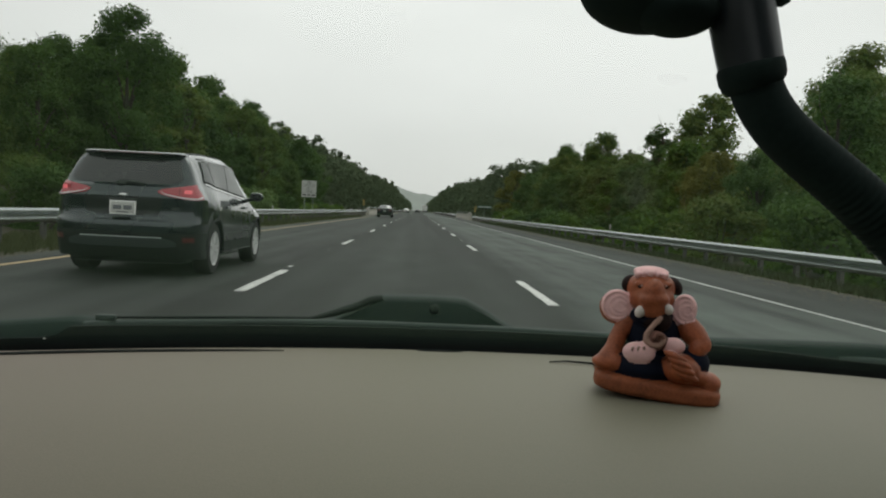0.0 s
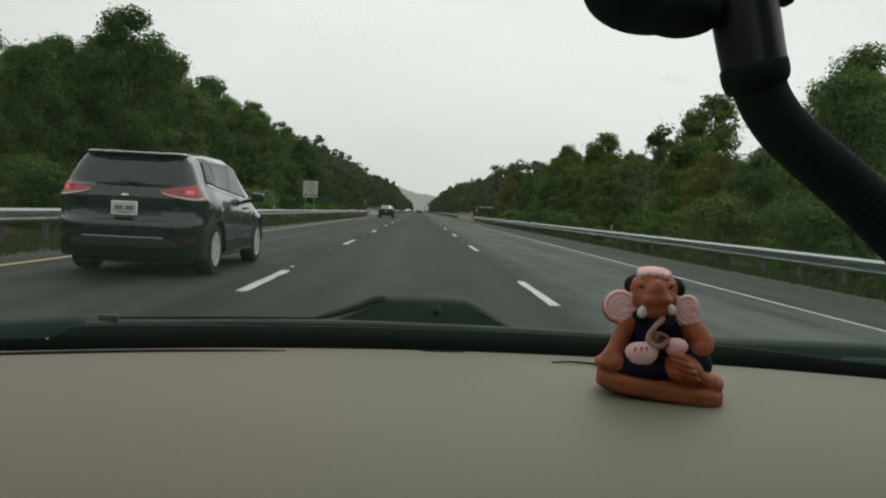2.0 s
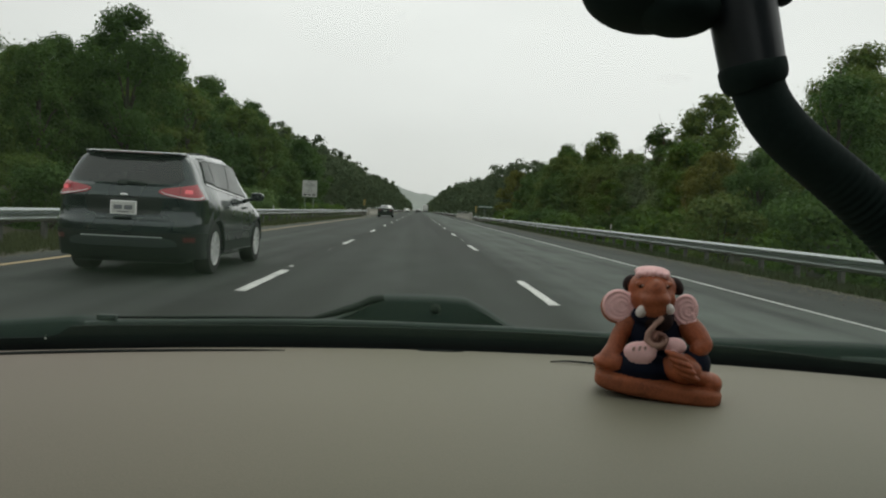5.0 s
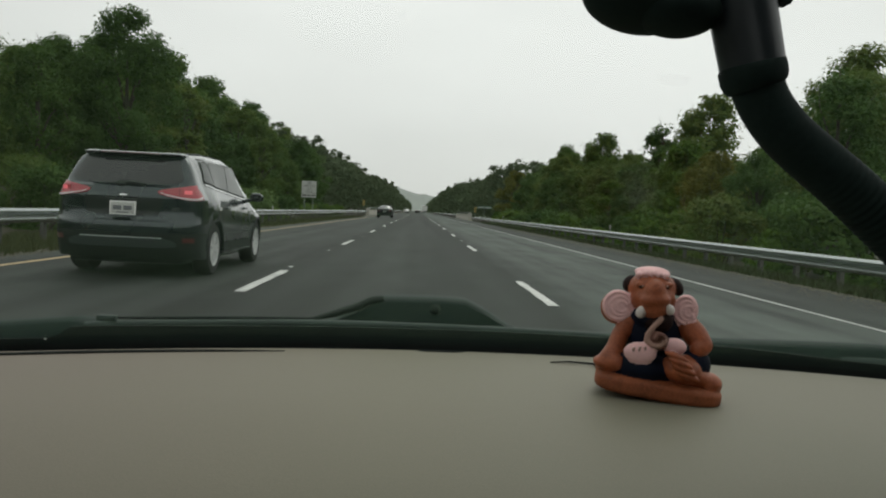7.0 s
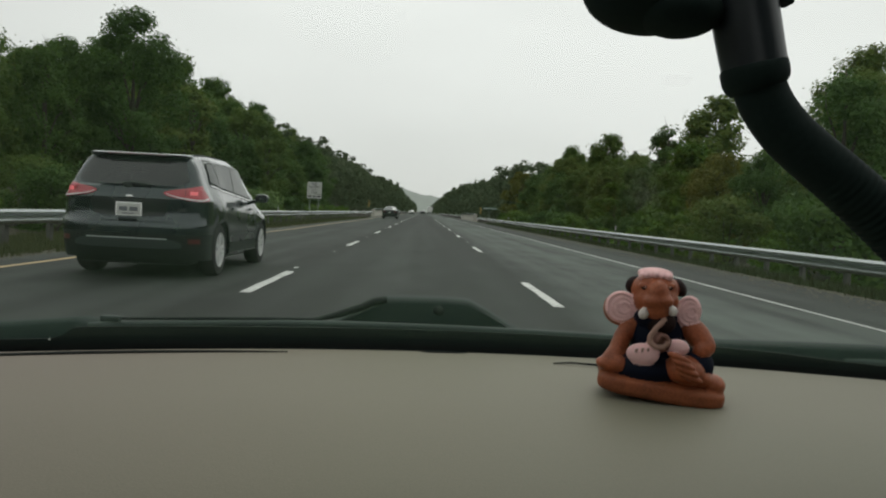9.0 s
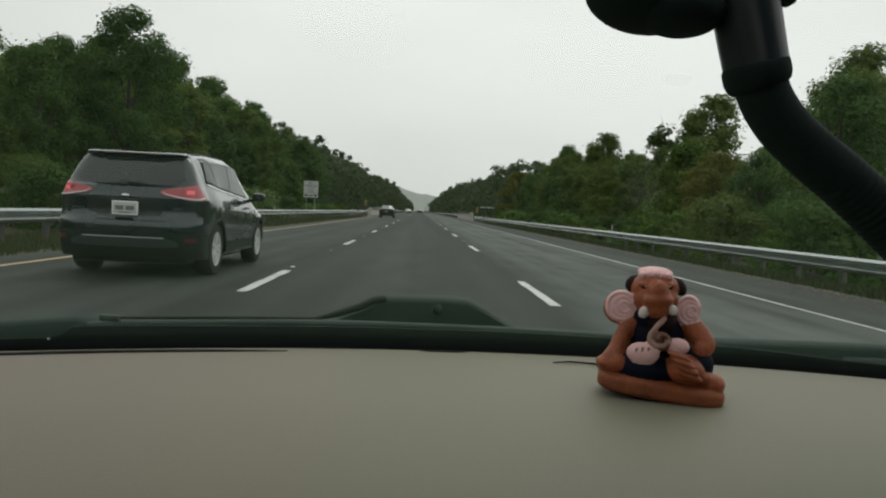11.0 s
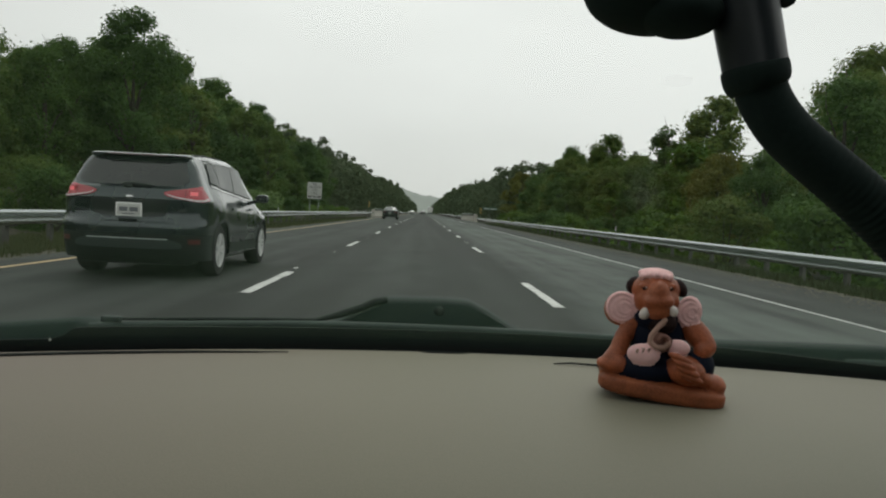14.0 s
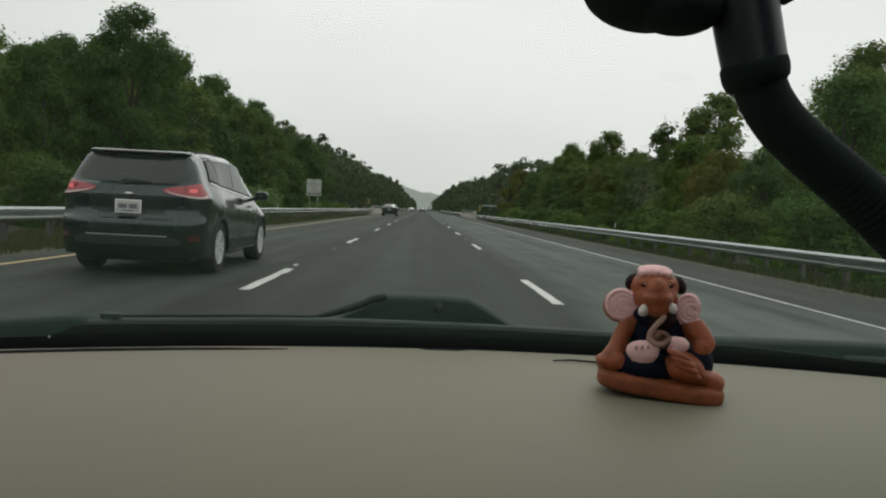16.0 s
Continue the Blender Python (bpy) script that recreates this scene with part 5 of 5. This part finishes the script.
for f in np.linspace(0, 1, 14):
    row = []
    for u in np.linspace(-1, 1, 20):
        back, nose = base_y(CX + u * 0.8) + 0.17, 1.80 - 0.10 * u * u
        row.append((CX + u * (0.84 - 0.06 * f * f), back + (nose - back) * f, 0.835 - 0.12 * f - 0.16 * f ** 4 - 0.10 * u ** 4))
    bonnet.append(row)
bonnet.append([(x, y + 0.01, 0.30) for x, y, z in bonnet[-1]])
part("hood", Shape().grid(bonnet), M_CARPAINT, own, "dark hood", 60)


AXLES = (1.28, -1.45)


def flank(side):
    """One side of the car: a curved outer skin with wheel arches, its lining, pillars and window."""
    def half(y):
        return float(np.interp(y, (-2.12, -2.0, -1.7, -1.0, 0.6, 1.3, 1.6, 1.80), (0.70, 0.78, 0.84, 0.86, 0.86, 0.845, 0.80, 0.76)))

    def top(y):
        return float(np.interp(y, (-2.12, -1.8, 0.60, 0.80, 1.0, 1.4, 1.6, 1.80), (0.86, 0.90, 0.885, 0.84, 0.735, 0.675, 0.60, 0.47)))

    def low(y):
        z = 0.24
        for a in AXLES:
            if abs(y - a) < 0.37:
                z = max(z, 0.31 + 0.98 * math.sqrt(0.37 ** 2 - (y - a) ** 2))
        return min(z, top(y) - 0.04)

    ys_ = np.linspace(-2.12, 1.80, 110)
    outer = []
    for f in (0, 0.08, 0.25, 0.45, 0.6, 0.66, 0.8, 0.93, 1.0):
        swell = float(np.interp(f, (0, 0.08, 0.45, 0.66, 0.93, 1.0), (0.955, 0.985, 1.0, 0.992, 0.965, 0.93)))
        outer.append([(CX + side * half(y) * swell, y, low(y) + (top(y) - low(y)) * f) for y in ys_])
    outer.append([(x - side * 0.05, y, z - 0.004) for x, y, z in outer[-1]])
    skin = part("side_skin", Shape().grid(outer), M_CARPAINT, own, "dark painted flank", 40)
    part("door_lining", Shape().box((CX + side * 0.77, -0.35, 0.58), (0.05, 2.1, 0.54), 0.02), M_CABIN, own, "beige door lining")
    for y in (0.62, -0.62, -1.52):
        part("door_gap", Shape().box((CX + side * 0.851, y, 0.62), (0.02, 0.008, 0.44), 0.002), M_TRIM, skin)
    for y in (-0.45, -1.35):
        part("door_handle", Shape().box((CX + side * 0.866, y, 0.72), (0.02, 0.17, 0.028), 0.006), M_CARPAINT, skin)
    part("front_pillar", Shape().tube([(CX + side * 0.76, 0.70, 0.88), (CX + side * 0.70, 0.38, 1.14), (CX + side * 0.63, 0.02, 1.39)], [0.045, 0.04, 0.045], 10), M_CABIN, own, smooth=50)
    part("middle_pillar", Shape().box((CX + side * 0.74, -0.62, 1.12), (0.06, 0.10, 0.56), 0.02, Matrix.Rotation(-side * 0.22, 4, "Y")), M_CABIN, own)
    part("rear_pillar", Shape().tube([(CX + side * 0.76, -1.75, 0.88), (CX + side * 0.63, -1.35, 1.36)], [0.07, 0.06], 10), M_CABIN, own, smooth=50)
    # the unseen +x window is kept dark to hold light off the dashboard
    part("side_window", Shape().grid([[(CX + side * (0.77 - 0.14 * f), 0.55 - 0.50 * f - (2.25 - 0.85 * f) * g, 0.88 + 0.48 * f) for g in np.linspace(0, 1, 6)] for f in (0, 0.5, 1)]), M_LIGHTCUT if side > 0 else M_SIDEGLASS, own)


flank(1)
flank(-1)
roof = []
for f in np.linspace(0, 1, 10):
    roof.append([(CX + u * 0.66, 0.14 - 1.5 * f, 1.39 + 0.05 * math.sin(math.pi * (0.25 + 0.6 * f)) - 0.02 * u * u - 0.045 * u ** 6) for u in np.linspace(-1, 1, 24)])
over = [[(x, y, z + 0.03) for x, y, z in q] for q in roof]
part("headliner", Shape().grid(roof), M_CABIN, own, smooth=60)
part("roof", Shape().grid(over), M_CARPAINT, own, smooth=60)
part("floor_pan", Shape().box((CX, -0.3, 0.26), (1.55, 3.2, 0.08), 0.02), M_TRIM, own)
part("firewall", Shape().box((CX, 0.70, 0.55), (1.5, 0.06, 0.56), 0.02), M_TRIM, own)
part("bumper", Shape().grid([[(CX + u * 0.77, 1.80 + d - 0.12 * u ** 4, z) for u in np.linspace(-1, 1, 24)] for z, d in ((0.24, -0.06), (0.30, 0.02), (0.42, 0.06), (0.50, 0.05), (0.54, 0.0))]), M_CARPAINT, own, smooth=50)
part("tail", Shape().grid([[(CX + u * 0.80, y + 0.16 * u ** 4, z) for u in np.linspace(-1, 1, 24)] for y, z in ((-2.06, 0.24), (-2.16, 0.32), (-2.19, 0.48), (-2.17, 0.56), (-2.15, 0.76), (-2.08, 0.88), (-1.95, 0.915), (-1.78, 0.92))]), M_CARPAINT, own, "rounded dark tail", 50)
part("rear_window", Shape().grid([[(CX + u * (0.72 - 0.08 * f), -1.80 + 0.43 * f, 0.90 + 0.47 * f) for u in np.linspace(-1, 1, 6)] for f in (0, 0.5, 1)]), M_SIDEGLASS, own)
tyre, rim = wheel_meshes(0.31, 0.2)
for a in AXLES:
    for side in (1, -1):
        wh = part("wheel", tyre, M_RUBBER, own)
        wh.matrix_basis = pose(CX + side * 0.79, a, 0.31, 0, 0, 0 if side > 0 else 180)
        part("rim", rim, M_ALLOY, wh)

# dried drops on the glass
for i, (x, f, a, b) in enumerate(((0.1805, 0.4415, 0.013, 0.010), (0.1800, 0.3585, 0.009, 0.006))):
    p = Vector(glass_point(x, f))
    t1 = (Vector(glass_point(x + 0.01, f)) - p).normalized()
    t2 = (Vector(glass_point(x, f + 0.01)) - p).normalized()
    nn = t1.cross(t2).normalized()
    if nn.y > 0:
        nn = -nn
    ring = [p + nn * 0.002 + t1 * a * math.cos(q) * (1 + 0.12 * math.sin(3 * q)) + t2 * b * math.sin(q) for q in np.linspace(0, 2 * math.pi, 24, endpoint=False)]
    sm = part("dried_drop", Shape().add(ring, [tuple(range(24))]), M_SMEAR, shield, "faint dried drop on the glass")
    sm.visible_shadow = False

# ---- the clay elephant on the dashboard ----
S = 0.000484  # metres of the figure for one unit of its drawing
TILT = radians(2.9)  # it leans a little


def skin_of(field, origin, cell):
    """The surface where a field on a grid changes sign: vertices and quads."""
    inside = field < 0
    cnt = np.zeros(tuple(k - 1 for k in field.shape), np.float32)
    acc = np.zeros(cnt.shape + (3,), np.float32)
    corner = lambda a, o: a[o[0]:a.shape[0] - 1 + o[0], o[1]:a.shape[1] - 1 + o[1], o[2]:a.shape[2] - 1 + o[2]]
    for ax in range(3):
        for p in (0, 1):
            for q in (0, 1):
                a, b = [0, 0, 0], [0, 0, 0]
                b[ax] = 1
                others = [k for k in range(3) if k != ax]
                for e in (a, b):
                    e[others[0]], e[others[1]] = p, q
                fa, fb = corner(field, a), corner(field, b)
                cross = (fa < 0) != (fb < 0)
                f = np.where(cross, fa / np.where(cross, fa - fb, 1), 0)
                cnt += cross
                acc[..., ax] += f
                acc[..., others[0]] += cross * p
                acc[..., others[1]] += cross * q
    cells = np.argwhere(cnt > 0)
    number = -np.ones(cnt.shape, np.int64)
    number[tuple(cells.T)] = np.arange(len(cells))
    verts = (cells + acc[tuple(cells.T)] / cnt[tuple(cells.T)][:, None]) * cell + origin
    quads = []
    for ax in range(3):
        o = [k for k in range(3) if k != ax]
        lo, hi = [slice(None)] * 3, [slice(None)] * 3
        lo[ax], hi[ax] = slice(0, -1), slice(1, None)
        e = np.argwhere(inside[tuple(lo)] != inside[tuple(hi)])
        e = e[(e[:, o[0]] > 0) & (e[:, o[1]] > 0) & (e[:, o[0]] < cnt.shape[o[0]]) & (e[:, o[1]] < cnt.shape[o[1]])]
        ring = []
        for p, q in ((0, 0), (1, 0), (1, 1), (0, 1)):
            k = e.copy()
            k[:, o[0]] -= p
            k[:, o[1]] -= q
            ring.append(number[tuple(k.T)])
        quads.append(np.stack(ring, 1))
    quads = np.concatenate(quads)
    return verts, quads[(quads >= 0).all(1)]


def figurine(x, y):
    """A seated clay elephant on a thick slab, modelled as soft lumps pressed together; one mesh."""
    CLAY, BASE, PINK, NAVY, IVORY, HAIR, TRUNK, TIP = range(8)
    lumps = []

    def blob(u, v, ru, rv, deep, fwd=0.0, slot=0, lean=0.0, power=2.0):
        lumps.append((np.array([u, -fwd, v + 0.15 * fwd]), np.array([ru, deep, rv]), radians(lean), slot, power))

    def limb(points, slot):
        for (a, b) in zip(points, points[1:]):
            for f in np.linspace(0, 1, 5)[:-1]:
                u, v, fwd, rad = [p + (q - p) * f for p, q in zip(a, b)]
                blob(u, v, rad, rad, rad, fwd, slot)

    # the slab
    blob(0, 19, 110, 20, 70, 0, BASE, 8.0, 4.0)
    blob(-84, 46, 25, 10, 40, 4, BASE, 12.0)
    # body and clothes
    blob(-28, 52, 62, 30, 46, 20, NAVY, 6)
    blob(-6, 112, 47, 58, 34, 2, NAVY)
    blob(62, 62, 29, 30, 34, 14, NAVY, -8)
    blob(-10, 146, 36, 22, 30, 16, NAVY)
    # arms
    limb([(-50, 134, 6, 17), (-66, 108, 14, 15), (-74, 82, 24, 16), (-84, 62, 34, 19), (-64, 55, 50, 12)], CLAY)
    blob(-88, 58, 24, 14, 24, 30, CLAY, 8)
    limb([(50, 132, 2, 20), (64, 114, 8, 21), (76, 96, 18, 17), (66, 84, 32, 13)], CLAY)
    # leg, foot and its toes
    blob(40, 52, 34, 26, 32, 40, CLAY, 16)
    for k in range(4):
        blob(30 + 6 * k, 74 - 11 * k, 22, 6.5, 9, 72 - 3 * abs(k - 1.5), CLAY, 22)
    blob(88, 28, 22, 19, 28, 22, CLAY, 20)
    blob(64, 40, 28, 16, 26, 30, CLAY, 16)
    # soles
    blob(-31, 78, 28, 19.5, 10, 60, PINK, 5)
    blob(27, 92, 20, 15, 10, 52, PINK, 4)
    for k in range(3):
        blob(-42 + 10 * k, 84 + 1.5 * k, 1.8, 4.0, 2, 69.5, TIP, 10)
    # head
    blob(-11, 196, 41, 33, 38, 4, CLAY)
    blob(-10, 178, 38, 30, 36, 14, CLAY)
    blob(-8, 162, 27, 25, 30, 26, CLAY)
    blob(-7, 182, 21, 30, 22, 36, CLAY, 0)
    blob(-7, 174, 26, 15, 22, 40, CLAY, 0)
    for u, lean in ((-29, -24), (13, 24)):
        blob(u, 201, 11, 6.5, 8, 30, CLAY, -lean * 0.5)
        blob(u, 198, 5.2, 3.6, 3.2, 36.2, HAIR, -lean * 0.3)
        blob(u + 1, 199, 1.5, 1.5, 2, 38.8, TIP)
        blob(u * 1.25 + 1, 176, 11, 15, 11, 21, CLAY)
    blob(-11, 227, 31, 11, 28, 0, PINK, 4)
    for k in range(5):
        blob(-34 + 11.5 * k, 223 - 1.5 * abs(k - 1.5), 7, 6.5, 10, 24 - 2 * abs(k - 2), PINK)
    blob(-48, 206, 14, 17, 16, -8, HAIR, 28)
    blob(31, 202, 12, 18, 16, -8, HAIR, -28)
    # ears: a clay rim, a pink dish and its inner folds
    for u, v, ru, rv, lean in ((-69, 163, 30, 31, -8), (46, 158, 23, 30, 8)):
        blob(u - 2, v - 3, ru, rv, 7, 8, CLAY, lean)
        blob(u, v, ru * 0.97, rv * 0.97, 7, 15, PINK, lean)
        for k, big in enumerate((0.80, 0.56, 0.32)):
            for a in np.linspace(0.35, 5.6, 26 - 6 * k):
                blob(u + 3 * k + ru * big * math.cos(a), v - k + rv * big * math.sin(a), 2.6, 2.6, 2.6, 19.3 + 0.5 * k, PINK)
    blob(-31, 151, 8.5, 10.5, 9, 46, IVORY, 15)
    blob(19, 157, 7.5, 9.5, 9, 44, IVORY, -10)
    blob(0, 136, 25, 20, 18, 33, HAIR)
    # the curled trunk
    path = [(4, 140, 46), (-2, 133, 52), (-11, 123, 57), (-19, 112, 60), (-20, 101, 62), (-11, 92, 64), (2, 91, 64), (11, 99, 64), (8, 110, 64), (-1, 112, 66), (-5, 104, 67)]
    fine = np.linspace(0, len(path) - 1, 46)
    curl = np.stack([np.interp(fine, range(len(path)), [q[k] for q in path]) for k in range(3)], 1)
    for k, (u, v, fwd) in enumerate(curl):
        blob(u, v, 4.8 - 1.6 * k / 45, 4.8 - 1.6 * k / 45, 5.5, fwd, TIP if k < 34 else TRUNK)
    blob(-4, 100, 21, 18, 9, 55, TRUNK)
    cell = 1.7
    origin = np.array([-135.0, -110.0, -12.0])
    size = (np.array([270.0, 200.0, 275.0]) / cell).astype(int)
    field = np.full(tuple(size), 50.0, np.float32)
    owner = np.zeros(tuple(size), np.int8)
    nearest = np.full(tuple(size), 50.0, np.float32)
    for c, rad, lean, slot, power in lumps:
        reach = rad.max() + 12
        lo = np.clip(((c - reach - origin) / cell).astype(int), 0, size - 1)
        hi = np.clip(((c + reach - origin) / cell).astype(int) + 2, 1, size)
        box = tuple(slice(a, b) for a, b in zip(lo, hi))
        g = np.stack(np.meshgrid(*[origin[k] + cell * np.arange(lo[k], hi[k]) - c[k] for k in range(3)], indexing="ij"), -1)
        gx = g[..., 0] * math.cos(lean) - g[..., 2] * math.sin(lean)
        gz = g[..., 0] * math.sin(lean) + g[..., 2] * math.cos(lean)
        q = (np.abs(gx / rad[0]) ** power + np.abs(g[..., 1] / rad[1]) ** power + np.abs(gz / rad[2]) ** power) ** (1 / power)
        d = ((q - 1) * rad.min()).astype(np.float32)
        old, near = field[box], nearest[box]
        k = 3.2 if rad.min() > 8 else 1.4
        h = np.clip(0.5 + 0.5 * (old - d) / k, 0, 1)
        field[box] = old + (d - old) * h - k * h * (1 - h)
        first = d < near
        owner[box][first] = slot
        near[first] = d[first]
    verts, quads = skin_of(field, origin, cell)
    idx = np.clip(np.round((verts[quads].mean(1) - origin) / cell).astype(int), 0, size - 1)
    me = bpy.data.meshes.new("elephant_figurine")
    ct, st = math.cos(TILT), math.sin(TILT)
    out = np.stack([(verts[:, 0] * ct - verts[:, 2] * st * 0.8), verts[:, 1], verts[:, 0] * st * 0.9 + 0.975 * verts[:, 2] * ct], 1)
    out[:, 2] = np.maximum(out[:, 2] * S, 0.0)
    out[:, :2] *= S
    me.from_pydata(out.tolist(), [], quads.tolist())
    for mt in (M_CLAY, M_CLAY_D, M_PINK, M_NAVY, M_IVORY, M_HAIR, M_TRUNK, M_TIP):
        me.materials.append(mt)
    me.polygons.foreach_set("material_index", owner[tuple(idx.T)].astype(np.int32))
    bm = bmesh.new()
    bm.from_mesh(me)
    bmesh.ops.recalc_face_normals(bm, faces=bm.faces[:])
    bm.to_mesh(me)
    bm.free()
    me.shade_smooth()
    ob = tagged(new("elephant_figurine", me), "terracotta clay elephant figurine in navy sitting on the dashboard", "figurine")
    ob.location = (x, y, DASH)
    ob.rotation_euler = (0, 0, radians(-15))
    return ob


figurine(0.2138, 0.664)
wire = Shape().tube([(0.142, 0.789, DASH + 0.001), (0.160, 0.791, DASH + 0.002), (0.186, 0.785, DASH + 0.002), (0.190, 0.74, DASH + 0.001)], [0.0007, 0.0011, 0.0013, 0.0012], 6)
thing("wire", "thin dark wire lying on the dashboard behind the figurine", "wire", shape=wire, material=M_TRIM)


# ---- the windshield mount with its bendable neck ----
def mount():
    ob = thing("windshield_mount", "black suction mount with a ribbed bendable neck", "mount", (0, 0, 0))
    Y = 0.42
    cup = Shape()
    cup.ball((0.1196, Y + 0.012, 1.1485), (0.0372, 0.034, 0.0240), None, 0, 32, 20)
    cup.ball((0.1329, Y, 1.1343), (0.0235, 0.022, 0.0137), None, 0, 28, 16)
    part("suction_cup", cup, M_MOUNT, ob, "black suction cup housing", 60)
    collar = Shape()
    axis = [(0.1644, 1.1550), (0.1670, 1.1425), (0.1725, 1.1202), (0.1760, 1.1067)]
    collar.tube([(x, Y, z) for x, z in axis], [0.0182, 0.0179, 0.0175, 0.0172], 32)
    part("collar", collar, M_COLLAR, ob, "dark grey smooth collar", 50)
    part("latch", Shape().box((0.1885, Y, 1.1445), (0.010, 0.012, 0.006), 0.0015, Matrix.Rotation(0.15, 4, "Y")), M_MOUNT, ob)
    ring = Shape().tube([(0.1752, Y, 1.1082), (0.1754, Y, 1.1074), (0.1762, Y, 1.1048), (0.1772, Y, 1.1008), (0.1782, Y, 1.0975), (0.1790, Y, 1.0952)], [0.0168, 0.0178, 0.0180, 0.0178, 0.0168, 0.0146], 32)
    part("ring", ring, M_MOUNT, ob, smooth=50)
    keys = [(0.1760, 1.1080), (0.1772, 1.1038), (0.1793, 1.0963), (0.1845, 1.0862), (0.1941, 1.0745), (0.2040, 1.0664), (0.2124, 1.0600), (0.2300, 1.0472), (0.2486, 1.0325), (0.2690, 1.0155), (0.3019, 0.9860), (0.3380, 0.9450), (0.3620, 0.8980), (0.3680, 0.8710)]
    t = np.linspace(0, 1, len(keys))
    tt = np.linspace(0, 1, 420)
    kx, kz = np.interp(tt, t, [k[0] for k in keys]), np.interp(tt, t, [k[1] for k in keys])
    ker = np.ones(31) / 31
    pad = lambda a: np.concatenate([np.full(15, a[0]), a, np.full(15, a[-1])])
    kx, kz = np.convolve(pad(kx), ker, "valid"), np.convolve(pad(kz), ker, "valid")
    run = np.concatenate([[0], np.cumsum(np.hypot(np.diff(kx), np.diff(kz)))])
    rad = 0.0141 + 0.010 * np.clip(run - 0.02, 0, 0.16) + 0.00055 * np.sin(2 * np.pi * run / 0.0042) * np.clip((run - 0.06) / 0.06, 0.06, 1)
    neck = Shape().tube([(x, Y, z) for x, z in zip(kx, kz)], list(rad), 24)
    part("neck", neck, M_MOUNT, ob, "black ribbed bendable neck", 60)
    part("foot", Shape().spin([(0.001, 0.012), (0.02, 0.012), (0.034, 0.006), (0.036, 0.0), (0.001, 0.0)], 28), M_MOUNT, ob).matrix_basis = pose(0.368, Y, DASH, 0, -90, 0)


mount()
